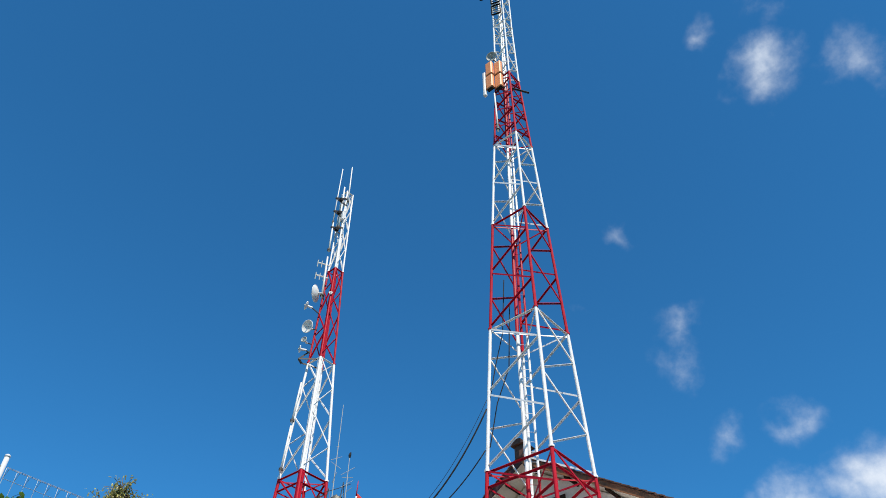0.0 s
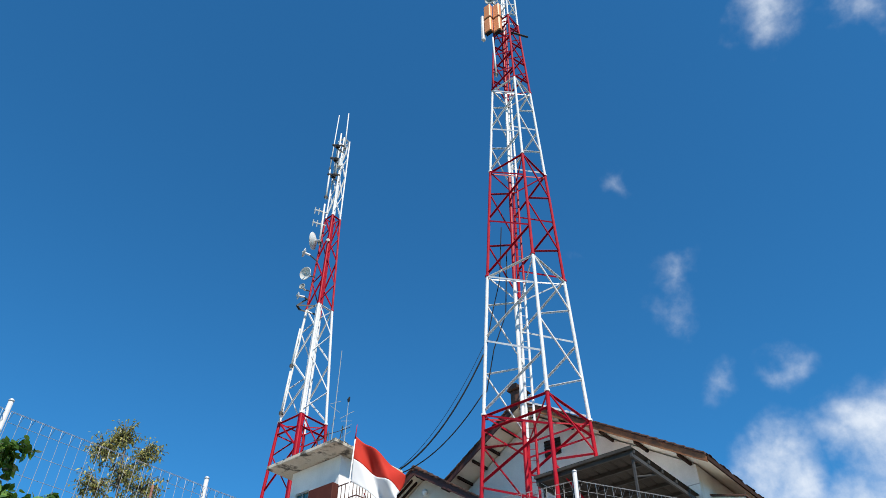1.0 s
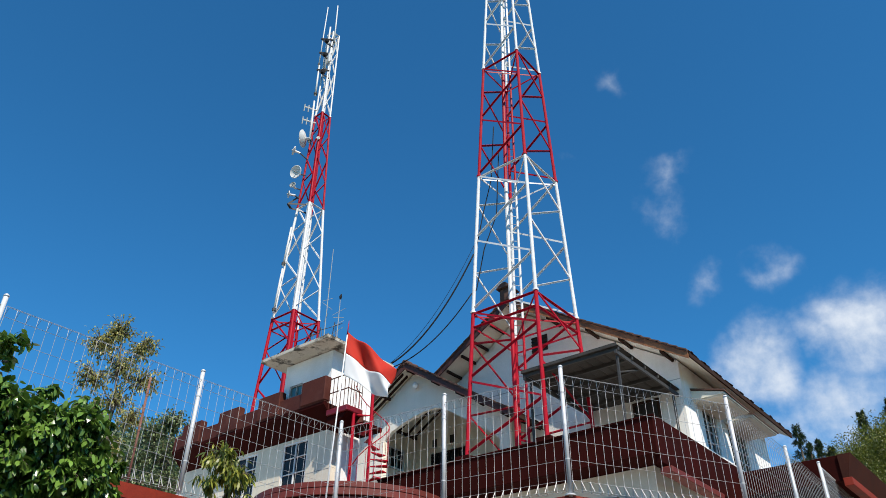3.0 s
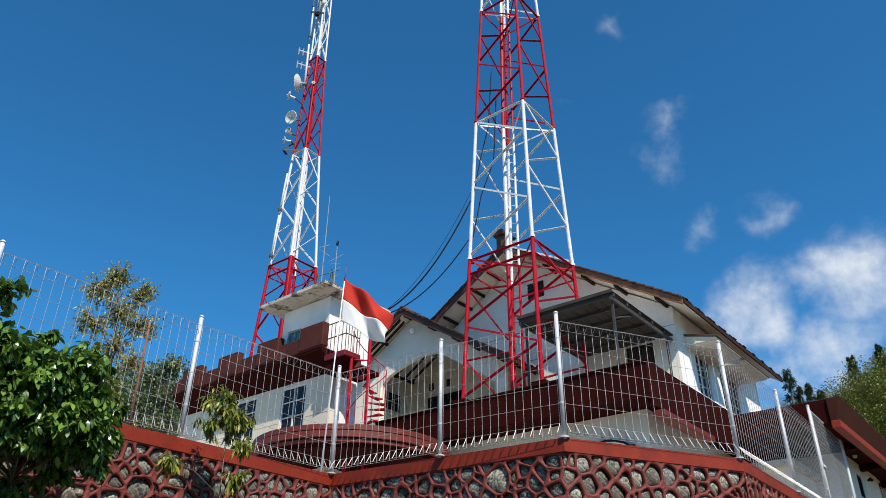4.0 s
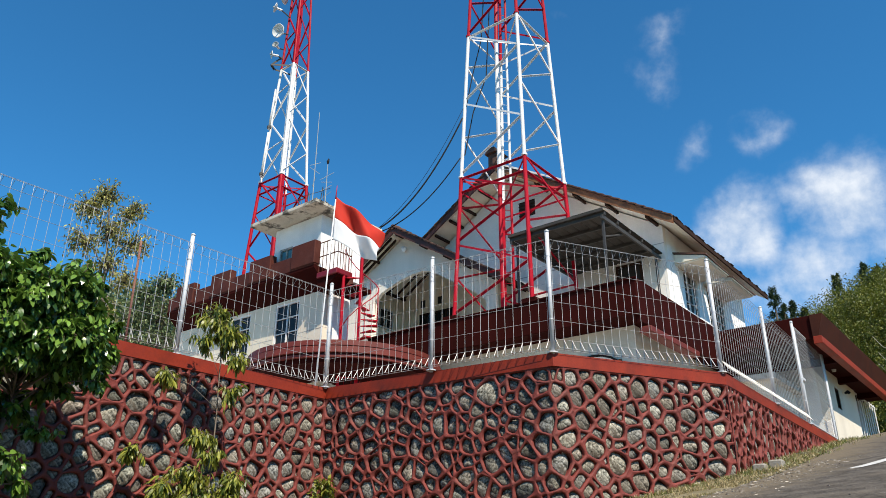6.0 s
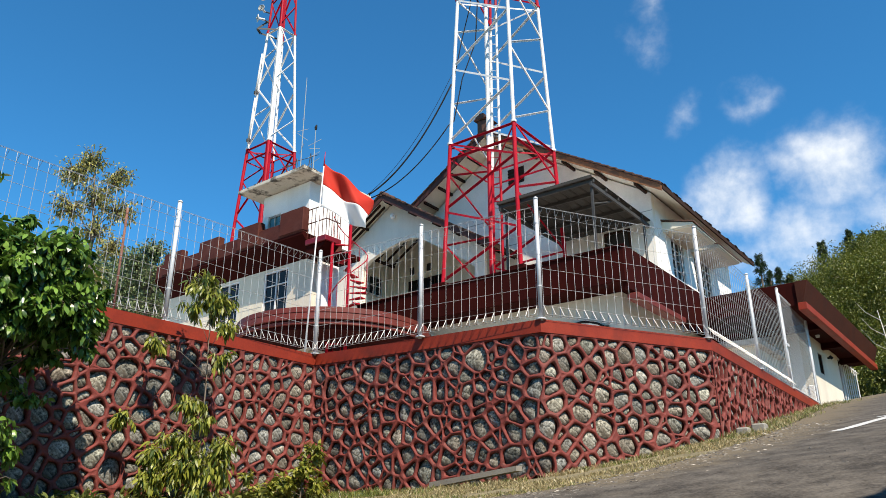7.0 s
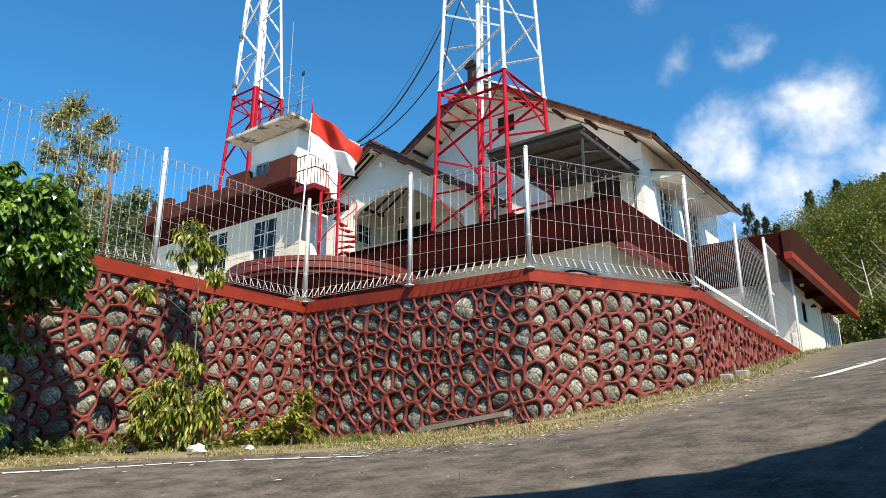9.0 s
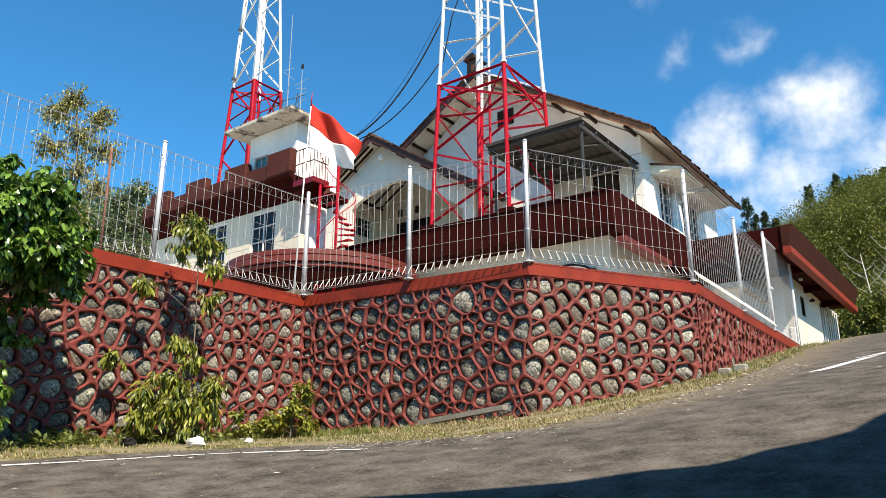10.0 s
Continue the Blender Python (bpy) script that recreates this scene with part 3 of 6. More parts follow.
def build_tower(c, base, joints, colours, half, leg_r, brace_w, label, bays=2, ladder_off=(-.28, .12), rail_gap=.5, rail_r=.032):
    """A square self-supporting tower. joints: heights; half(z): half the side; colours: 0 red, 1 white, one for each section."""
    mats = (STEEL_RED, STEEL_WHITE)
    t = thing("lattice_tower", (c[0], c[1], base), label, "lattice tower", "lattice towers")
    zs = [base] + joints
    for k in range(len(zs) - 1):
        za, zb, mt = zs[k], zs[k + 1], mats[colours[k]]
        lr = leg_r(.5 * (za + zb))
        for s in LEGS:
            pa, pb = leg_at(c, half(za), s), leg_at(c, half(zb), s)
            pa.z, pb.z = za, zb
            mm = Mesh().tube([pa, pb], lr, 10)
            if k:
                mm.tube([pa - Vector((0, 0, .03)), pa + Vector((0, 0, .03))], lr * 1.55, 10)
            part("leg", mm, mt, t, smooth=False)
        # horizontal ring at the joint, then a single zigzag on every face
        for f in range(4):
            s0, s1 = LEGS[f], LEGS[(f + 1) % 4]
            p, q = leg_at(c, half(zb), s0), leg_at(c, half(zb), s1)
            p.z = q.z = zb - .06
            part("horizontal", Mesh().angle_bar(p, q, brace_w), mt, t)
            if f < 2 and half(zb) > .5:
                q1, q2 = leg_at(c, half(zb), LEGS[f]), leg_at(c, half(zb), LEGS[f + 2])
                q1.z = q2.z = zb - .10 - .06 * f
                part("plan_brace", Mesh().angle_bar(q1, q2, brace_w * .8), mt, t)
            if k == 0:
                r1, r2 = leg_at(c, half(zb - .55), s0), leg_at(c, half(zb - .55), s1)
                r1.z = r2.z = zb - .55
                part("horizontal", Mesh().angle_bar(r1, r2, brace_w), mt, t)
            n = bays if isinstance(bays, int) else bays[k]
            hgt = (zb - za) / n
            for i in range(n):
                z0_, z1_, z2_ = za + i * hgt + .12, za + (i + .5) * hgt + .06, za + (i + 1) * hgt - .02
                a0, a1, a2 = leg_at(c, half(z0_), s0), leg_at(c, half(z1_), s1), leg_at(c, half(z2_), s0)
                a0.z, a1.z, a2.z = z0_, z1_, z2_
                part("diagonal", Mesh().angle_bar(a0, a1, brace_w), mt, t)
                part("diagonal", Mesh().angle_bar(a1, a2, brace_w), mt, t)
        # ladder rails and rungs inside, cables tied to them
        hm = min(1.0, half(za) / 1.0)
        hm2 = min(1.0, half(zb) / 1.0)
        for sgn in (-.5, .5):
            pts = []
            for z, kf in ((za, hm), (zb, hm2)):
                pts.append((c[0] + (ladder_off[0] + sgn * rail_gap * .7) * kf, c[1] + (ladder_off[1] + sgn * rail_gap * .7) * kf, z))
            part("ladder_rail", Mesh().tube(pts, rail_r * (1.3 if sgn < 0 else .8), 8), mt, t)
        rung = Mesh()
        for i in range(int((zb - za) / .35)):
            z = za + .2 + i * .35
            kf = hm + (hm2 - hm) * (z - za) / (zb - za)
            a = Vector((c[0] + (ladder_off[0] - rail_gap * .35) * kf, c[1] + (ladder_off[1] - rail_gap * .35) * kf, z))
            b = Vector((c[0] + (ladder_off[0] + rail_gap * .35) * kf, c[1] + (ladder_off[1] + rail_gap * .35) * kf, z))
            rung.tube([a, b], .009, 5)
        part("ladder_rung_set", rung, mt, t)["kind"] = "stuff"
    for s in LEGS:
        p = leg_at(c, half(base), s)
        m2 = Mesh().box(p.x - .25, p.y - .25, base - .25, p.x + .25, p.y + .25, base, .02)
        part("pedestal", m2, MAROON, t, "maroon painted concrete pedestal")
    return t


T1 = (-11.31, 17.70)
T1_BASE = 8.1
H1 = lambda z: max(.36, 1.17 + (12.72 - z) * .0348)
tower1 = build_tower(T1, T1_BASE, [12.72, 18.21, 23.64, 28.99, 34.4, 39.8, 45.2], [0, 1, 0, 1, 0, 1, 1], H1,
                     lambda z: .062 - .0006 * (z - 8), .060, "tall red and white lattice radio tower on the terrace", ladder_off=(-.345, .065), rail_gap=.36, rail_r=.052, bays=(2, 2, 2, 2, 4, 3, 3))
T2 = (-21.1, 16.37)
H2 = lambda z: .385 + (20.6 - z) * .045 if z < 20.6 else max(.20, .385 - (z - 20.6) * .0268)
tower2 = build_tower(T2, 9.35, [15.2, 20.6, 26.0, 31.6], [0, 1, 0, 1], H2, lambda z: .066 - .0014 * (z - 9), .055,
                     "slender red and white lattice radio tower behind the wing", ladder_off=(-.1, .05), rail_gap=.3)

for k, (za, zb, mt) in enumerate(((9.4, 15.2, STEEL_RED), (15.2, 20.6, STEEL_WHITE), (20.6, 26.0, STEEL_RED), (26.0, 30.5, STEEL_WHITE))):
    pa, pb = leg_at(T2, H2(za) - .12, (1, -1)), leg_at(T2, H2(zb) - .10, (1, -1))
    pa.z, pb.z = za, zb
    part("cable_tray", Mesh().tube([pa, pb], .125 - .014 * k, 8), mt, tower2, "painted cable tray along one leg")

# ---- main house ----
RIDGE_X, RIDGE_Z = -13.10, 14.62
EAVE_R, EAVE_L, EAVE_Z = -6.98, -16.35, 10.80
FRONT, BACK = 20.3, 27.4
SIDE_R, SIDE_L = -7.67, -18.55
SL = (RIDGE_Z - EAVE_Z) / (EAVE_R - RIDGE_X)


def roof_z(x, ridge=RIDGE_X, top=RIDGE_Z):
    return top - abs(x - ridge) * SL


house = thing("main_house", (-13, 24, YARD_Z), "two storey white house with a brown tiled gable roof", "house")
VENT = (-12.75, 12.75, -12.1, 13.35)


def wall_with_openings(mesh, axis, plane, thick, x0, x1, z0, z1, holes):
    """A wall in the x or y direction, cut into blocks round its rectangular openings (a0, z0, a1, z1)."""
    xs = sorted({x0, x1, *[v for h in holes for v in (h[0], h[2])]})
    zs = sorted({z0, z1, *[v for h in holes for v in (h[1], h[3])]})
    nx, nz = len(xs) - 1, len(zs) - 1

    def full(i, j):
        if not (0 <= i < nx and 0 <= j < nz):
            return False
        cx, cz = (xs[i] + xs[i + 1]) / 2, (zs[j] + zs[j + 1]) / 2
        return not any(h[0] < cx < h[2] and h[1] < cz < h[3] for h in holes)

    def vid(i, j, k):
        return (k * (nz + 1) + j) * (nx + 1) + i
    vs = [((x, plane + k * thick, z) if axis == "y" else (plane + k * thick, x, z)) for k in (0, 1) for z in zs for x in xs]
    fs = []
    for i in range(nx):
        for j in range(nz):
            if not full(i, j):
                continue
            fs += [(vid(i, j, 0), vid(i + 1, j, 0), vid(i + 1, j + 1, 0), vid(i, j + 1, 0)), (vid(i, j, 1), vid(i, j + 1, 1), vid(i + 1, j + 1, 1), vid(i + 1, j, 1))]
            for di, dj, p, q in ((-1, 0, (i, j), (i, j + 1)), (1, 0, (i + 1, j + 1), (i + 1, j)), (0, -1, (i + 1, j), (i, j)), (0, 1, (i, j + 1), (i + 1, j + 1))):
                if not full(i + di, j + dj):
                    fs.append((vid(*p, 0), vid(*q, 0), vid(*q, 1), vid(*p, 1)))
    if axis == "x":
        fs = [tuple(reversed(f)) for f in fs]
    mesh.add(vs, fs)
    return mesh


wz = roof_z(SIDE_R) - .15
m = Mesh()
wall_with_openings(m, "y", FRONT, .2, -13.2, SIDE_R, YARD_Z, wz, [])
m.prism([(-13.2, wz), (SIDE_R, wz), (RIDGE_X, RIDGE_Z - .16), (-16.3, 12.42), (-13.2, 10.5)], "y", FRONT, FRONT + .2)
part("front_wall", m, WARM_WHITE, house, "white plastered gable wall with faint stains")
for hz_, left in ((10.5, -13.15), (11.6, -14.9)):
    part("plaster_joint", Mesh().box(left, FRONT - .006, hz_, min(SIDE_R, RIDGE_X + (RIDGE_Z - .5 - hz_) / SL), FRONT, hz_ + .025), CONCRETE, house)
m = Mesh()
SIDE_WINS = [(21.6, 8.7, 22.7, 10.0), (23.6, 8.7, 25.2, 10.0)]
wall_with_openings(m, "x", SIDE_R - .2, .2, FRONT + .2, BACK, YARD_Z, wz, SIDE_WINS)
part("side_wall", m, WHITE_WALL, house)
m = Mesh()
m.box(SIDE_L, 22.2, YARD_Z, SIDE_L + .2, BACK, wz)
m.box(SIDE_L + .2, BACK - .2, YARD_Z, SIDE_R - .2, BACK, wz)
m.prism([(SIDE_L, wz), (SIDE_R, wz), (RIDGE_X, RIDGE_Z - .16)], "y", BACK - .2, BACK)
part("back_wall", m, WHITE_WALL, house)


def build_window(parent, axis, plane, a0, z0, a1, z1, glass=DARK_GLASS, bars=2, rows=3, frame_mat=STEEL_WHITE, depth=.1, open_leaf=False, outward=-1):
    """A window: frame, pane and glazing bars, set back into the wall's opening."""
    w = part("window", Mesh().box(*((a0, plane + .06, z0, a1, plane + .075, z1) if axis == "y" else (plane - .075, a0, z0, plane - .06, a1, z1))), glass, parent, "dark window pane")
    m = Mesh()

    def bar(u0, v0, u1, v1, dd):
        if axis == "y":
            m.box(u0, plane + .02, v0, u1, plane + .02 + dd, v1)
        else:
            m.box(plane - .02 - dd, u0, v0, plane - .02, u1, v1)
    f = .05
    bar(a0, z0, a0 + f, z1, depth)
    bar(a1 - f, z0, a1, z1, depth)
    bar(a0 + f, z0, a1 - f, z0 + f, depth)
    bar(a0 + f, z1 - f, a1 - f, z1, depth)
    part("window_frame", m, frame_mat, w)
    for i in range(1, bars):
        m = Mesh()
        u = a0 + (a1 - a0) * i / bars
        bar(u - .018, z0 + f, u + .018, z1 - f, .05)
        part("mullion", m, frame_mat, w)
    for j in range(1, rows):
        m = Mesh()
        v = z0 + (z1 - z0) * j / rows
        bar(a0 + f, v - .012, a1 - f, v + .012, .04)
        part("glazing_bar", m, frame_mat, w)
    return w


for a0, z0, a1, z1 in SIDE_WINS:
    build_window(house, "x", SIDE_R, a0, z0, a1, z1, bars=3, rows=4)
# gable vent
v_ = part("gable_vent", Mesh().box(VENT[0], FRONT - .02, VENT[1], VENT[2], FRONT - .005, VENT[3]), DARK_VOID, house, "dark square gable vent")
for i in range(5):
    z = VENT[1] + (i + .5) * (VENT[3] - VENT[1]) / 5
    part("slat", Mesh().box(VENT[0], FRONT - .05, z, VENT[2], FRONT - .022, z + .03), WOOD_DARK, v_)


def build_gable_roof(parent, ridge, top, eave_l, eave_r, y0, y1, boards):
    """Two tiled slopes with soffit, barge boards, purlin ends and a ridge of caps."""
    zr, zl = top - (eave_r - ridge) * SL, top - (ridge - eave_l) * SL
    for nm, ex, ez in (("right", eave_r, zr), ("left", eave_l, zl)):
        sg = 1 if ex > ridge else -1
        m = Mesh().prism([(ridge, top), (ex, ez), (ex, ez - .10), (ridge, top - .10)], "y", y0 + .05, y1)
        roof = part("roof", m, SOFFIT, parent, "tiled roof slope with a cream soffit")
        # tile courses: each course a thin tilted strip with a rounded lower edge
        L_ = math.hypot(ex - ridge, top - ez)
        n = int(L_ / .33)
        tm = Mesh()
        for i in range(n):
            t0, t1 = i / n, (i + 1.12) / n
            xa, za = ridge + (ex - ridge) * t0, top - (top - ez) * t0
            xb, zb = ridge + (ex - ridge) * t1, top - (top - ez) * t1
            tm.prism([(xa, za + .012), (xb, zb + .055), (xb, zb + .02), (xa, za + .004)], "y", y0 - .03, y1 + .02)
        part("tile_layer", tm, ROOF_TILE, roof, "brown tile courses")
        # barge board along the front verge
        m = Mesh().prism([(ridge, top + .03), (ex + sg * .02, ez + .03), (ex + sg * .02, ez - .20), (ridge, top - .22)], "y", y0, y0 + .045)
        part("barge_board", m, boards[nm], parent, "brown stained barge board")
        # eave fascia
        m = Mesh().box(min(ex + sg * .005, ex + sg * .05), y0 + .05, ez - .13, max(ex + sg * .005, ex + sg * .05), y1, ez + .02)
        part("fascia", m, WOOD_DARK, parent, "dark eave board")
        # uneven tile ends over the eave
        em, ey, ek = Mesh(), y0, 0
        while ey < y1:
            j = .018 * math.sin(ek * 7.31) + .012 * math.sin(ek * 2.17)
            em.box(min(ex - sg * .05, ex + sg * (.06 + j)), ey, ez + .022 + j * .3, max(ex - sg * .05, ex + sg * (.06 + j)), ey + .148, ez + .05 + j * .3, .006)
            ey, ek = ey + .15, ek + 1
        part("eave_edging", em, WOOD_DARK, roof)
        for k in (.0, .25, .48, .66, .865):
            x = ridge + (ex - ridge) * k
            z = top - (top - ez) * k - .14
            m = Mesh().box(x - .04, y0 + .16, z - .10, x + .04, FRONT_OF[0], z, .008)
            part("purlin_end", m, WOOD_DARK, parent, "dark timber purlin end")
        # verge tiles, slightly uneven
        k = int(L_ / .30)
        vm = Mesh()
        for i in range(k):
            t = (i + .5) / k
            x, z = ridge + (ex - ridge) * t, top - (top - ez) * t
            j = .012 * math.sin(i * 12.9898)
            dx, dz = (ex - ridge) / k * .56, -(top - ez) / k * .56
            vm.prism([(x - dx, z - dz + .03), (x + dx, z + dz + .06 + j), (x + dx, z + dz + .10 + j), (x - dx, z - dz + .07)], "y", y0 - .05, y0 + .16)
        part("verge_edging", vm, ROOF_TILE, roof)
    rm = Mesh()
    y = y0 - .04
    while y < y1:
        rm.tube([(ridge, y, top + .03), (ridge, y + .36, top + .05)], [.10, .12], 8)
        y += .33
    part("ridge_capping", rm, ROOF_TILE, parent, "ridge of rounded tile caps")


FRONT_OF = [FRONT]
# right board's sunlight and left board's shade are put into their colours
build_gable_roof(house, RIDGE_X, RIDGE_Z, EAVE_L, EAVE_R, 19.31, 28.15, {"right": SUNLIT_BOARD, "left": BARGE_DARK})
m = Mesh().box(RIDGE_X - .22, 19.2, RIDGE_Z - .1, RIDGE_X + .22, 19.75, RIDGE_Z + .42, .05)
m.prism([(RIDGE_X - .3, RIDGE_Z + .42), (RIDGE_X + .3, RIDGE_Z + .42), (RIDGE_X + .12, RIDGE_Z + .62), (RIDGE_X - .12, RIDGE_Z + .62)], "y", 19.12, 19.8)
part("ridge_finial", m, ROOF_TILE, house, "dark capped brown ridge end block")

# small brown canopy over the side window
for y0, y1 in ((20.95, 23.0), (23.35, 25.5)):
    m = Mesh().prism([(-7.67, 10.32), (-6.72, 10.08), (-6.72, 10.02), (-7.67, 10.02)], "y", y0, y1)
    cn = part("window_canopy", m, SOFFIT, house, "cream window canopy under thin brown tiles")
    m, ty = Mesh(), y0 - .05
    while ty < y1:
        j = .016 * math.sin(ty * 31)
        m.prism([(-7.67, 10.326 + j), (-6.68 + j, 10.076 + j), (-6.68 + j, 10.118 + j), (-7.67, 10.375 + j)], "y", ty, ty + .19)
        ty += .195
    part("canopy_tiles", m, ROOF_TILE, cn, "thin uneven brown tiles")
    part("canopy_soffit", Mesh().box(-7.67, y0 + .04, 9.985, -6.76, y1 - .04, 10.016), SOFFIT, cn, "cream canopy underside")

# ---- terrace over the ground floor, in front of the house ----
terrace = thing("terrace", (-9.6, 18, YARD_Z), "ground floor extension with a thick maroon terrace edge", "terrace")
TX0, TX1, TY0, TZ = -15.6, -6.80, 15.86, 7.90
part("slab", Mesh().box(TX0 + .2, TY0 + .15, 7.0, TX1 - .15, FRONT, 7.85), MAROON, terrace)
# unseen pale sheet, added to bounce sunlight up the gable wall
part("floor_bounce_sheet", Mesh().box(TX0 + .2, TY0 + .16, 7.854, TX1 - .16, FRONT, 7.875), YARD, terrace, "unseen pale terrace floor sheet added to bounce sunlight")
part("front_fascia", Mesh().box(TX0, TY0, 6.98, TX1, TY0 + .15, TZ, .012), MAROON, terrace, "maroon painted fascia")
part("fascia_moulding", Mesh().box(TX0, TY0 - .035, 7.84, TX1 + .035, TY0 - .002, 7.89, .012), MAROON, terrace)
part("side_fascia", Mesh().box(TX1 - .15, TY0 + .15, 6.80, TX1, 22.4, TZ, .012), MAROON, terrace, "maroon painted fascia")
part("side_slab", Mesh().box(SIDE_R, FRONT, 6.9, TX1 - .15, 22.4, 7.7), MAROON, terrace)
part("lower_ledge", Mesh().box(TX1 - .14, TY0 + .3, 6.58, TX1 + .16, 19.2, 6.74, .02), BRICK_RED, terrace, "brick red ledge below the fascia")
m = wall_with_openings(Mesh(), "y", 16.7, .2, TX0 + .3, TX1 - .5, YARD_Z, 6.98, [(-9.1, YARD_Z, -7.7, 6.2)])
part("front_wall", m, BEIGE_WALL, terrace, "cream plastered wall")
part("side_wall", Mesh().box(TX1 - .7, 16.9, YARD_Z, TX1 - .5, 22.4, 6.98), BEIGE_WALL, terrace)
arch = [(-9.3, YARD_Z), (-9.3, 5.6)] + [(-8.4 + .9 * -math.cos(radians(a)), 5.6 + .75 * math.sin(radians(a))) for a in range(15, 180, 15)] + [(-7.5, 5.6), (-7.5, YARD_Z)]
part("arched_panel", Mesh().prism(arch, "y", 16.60, 16.69), WHITE_WALL, terrace, "white arched panel")
rim = Mesh().tube([(x, 16.58, z) for x, z in arch[1:-1]], .03, 6)
part("arch_trim", rim, BLACK, terrace, "dark arch trim")

part("terrace_door", Mesh().box(-9.20, FRONT - .03, 7.88, -8.50, FRONT - .004, 10.0, .006), DARK_VOID, house, "dark open doorway under the awning")
part("door_frame", Mesh().box(-9.28, FRONT - .05, 7.88, -9.21, FRONT - .004, 10.08).box(-8.49, FRONT - .05, 7.88, -8.42, FRONT - .004, 10.08).box(-9.21, FRONT - .05, 10.01, -8.49, FRONT - .004, 10.08), WOOD_DARK, house, "dark timber door frame")

# ---- corrugated awning on the terrace ----
awning = thing("awning", (-9.2, 18.4, 7.85), "grey corrugated metal awning on thin steel posts", "awning")
AX0, AX1, AY0, AY1 = -10.75, -7.75, 16.45, 20.28
m = Mesh()
n = 60
top_, bot_ = [], []
for i in range(n + 1):
    x = AX0 + (AX1 - AX0) * i / n
    z = 10.19 + (.030 if i % 6 == 1 else 0) + .0012 * math.sin(i * .9)
    top_.append((x, z))
vs = [(x, y, z + dz) for y, zz in ((AY0, 0), (AY1, .02)) for dz in (0, -.012) for x, z in top_]
k = n + 1
fs = []
for i in range(n):
    fs += [(i, i + 1, 2 * k + i + 1, 2 * k + i), (k + i + 1, k + i, 3 * k + i, 3 * k + i + 1), (k + i, k + i + 1, i + 1, i), (2 * k + i, 2 * k + i + 1, 3 * k + i + 1, 3 * k + i)]
m.add(vs, fs)
part("corrugated_sheet", m, ZINC, awning, "bright corrugated metal sheet")
m2 = Mesh().add([(x, y - (.015 if y < AY0 + .1 else 0), z - .02) for x, y, z in vs], fs)
m2.box(AX0, AY0 - .02, 10.15, AX1, AY0 - .004, 10.235)
part("underside_sheet", m2, SHEET_UNDER, awning, "grey sheet underside")
for y in (AY0 + .08, AY0 + .85, AY0 + 1.6, AY0 + 2.4, AY0 + 3.2):
    part("purlin", Mesh().box(AX0, y, 10.06, AX1, y + .06, 10.15), DARK_STEEL, awning)
for x in (AX0 + .05, AX1 - .1):
    part("rafter", Mesh().box(x, AY0 + .02, 9.96, x + .06, AY1, 10.06), DARK_STEEL, awning)
for x, y in ((AX1 - .12, AY0 + .2), (AX0 + .15, AY0 + .25), (AX1 - .12, AY1 - .25)):
    part("post", Mesh().box(x - .03, y - .03, 7.85, x + .03, y + .03, 9.96), DARK_STEEL, awning)
for x in (AX1 - .12,):
    part("brace", Mesh().tube([(x, AY0 + .2, 9.5), (x, AY0 + 1.4, 9.97)], .022, 6), DARK_STEEL, awning)

# ---- second gable roof, left of the main gable ----
annex = thing("annex_house", (-17, 23, YARD_Z), "cream annex with a lower brown gable roof", "house")
R2X, R2Z = -17.25, 13.05
FRONT_OF[0] = 19.2
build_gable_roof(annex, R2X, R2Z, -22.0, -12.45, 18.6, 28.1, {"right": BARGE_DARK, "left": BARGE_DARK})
SCREEN_Y, PORCH_Y, PORCH_X = 19.2, 21.9, -19.5
zb = R2Z - .18 - 4.15 * SL
# the screen's opening: a lopsided flat arch, highest under the ridge
ARCH = [(-18.6, YARD_Z), (-18.6, 10.6), (-18.3, 10.85), (-17.88, 11.0), (-17.3, 11.17), (-16.78, 11.26), (-16.3, 11.28), (-16.0, 11.22), (-15.59, 11.01), (-14.76, 10.48), (-13.99, 9.99), (-13.5, 9.6), (-13.5, YARD_Z)]
outer = [(-21.4, YARD_Z)] + ARCH + [(-13.1, YARD_Z), (-13.1, zb), (R2X, R2Z - .18), (-21.4, zb)]
part("arched_screen", Mesh().prism(outer, "y", SCREEN_Y, SCREEN_Y + .15), SCREEN_CREAM, annex, "pale plastered gable screen with an arched opening")
VENTS = [(-18.60, 11.00, -18.38, 11.32), (-17.72, 11.03, -17.52, 11.33)]
PWIN = (-18.60, 10.10, -16.80, 10.72)
back = [(PORCH_X - .15, YARD_Z), (-13.1, YARD_Z), (-13.1, zb), (R2X, R2Z - .18), (PORCH_X - .15, R2Z - .18 - (R2X - PORCH_X + .15) * SL)]
part("porch_wall", Mesh().prism(back, "y", PORCH_Y, PORCH_Y + .15), PORCH_CREAM, annex, "cream plastered porch wall")
part("porch_side_wall", Mesh().box(PORCH_X - .15, SCREEN_Y + .15, YARD_Z, PORCH_X, PORCH_Y, 11.5), PORCH_CREAM, annex, "cream plastered porch wall")
part("wall_plate", Mesh().box(PORCH_X - .1, SCREEN_Y + .15, 11.5, PORCH_X + .08, PORCH_Y, 11.62), WOOD_DARK, annex, "dark timber wall plate")
part("porch_floor", Mesh().box(-21.4, 17.6, 8.42, -13.1, PORCH_Y, 8.6), CONCRETE, annex, "pale concrete porch floor")
part("side_wall", Mesh().box(-13.3, PORCH_Y + .15, YARD_Z, -13.1, 23.8, 10.0), BEIGE_WALL, annex)
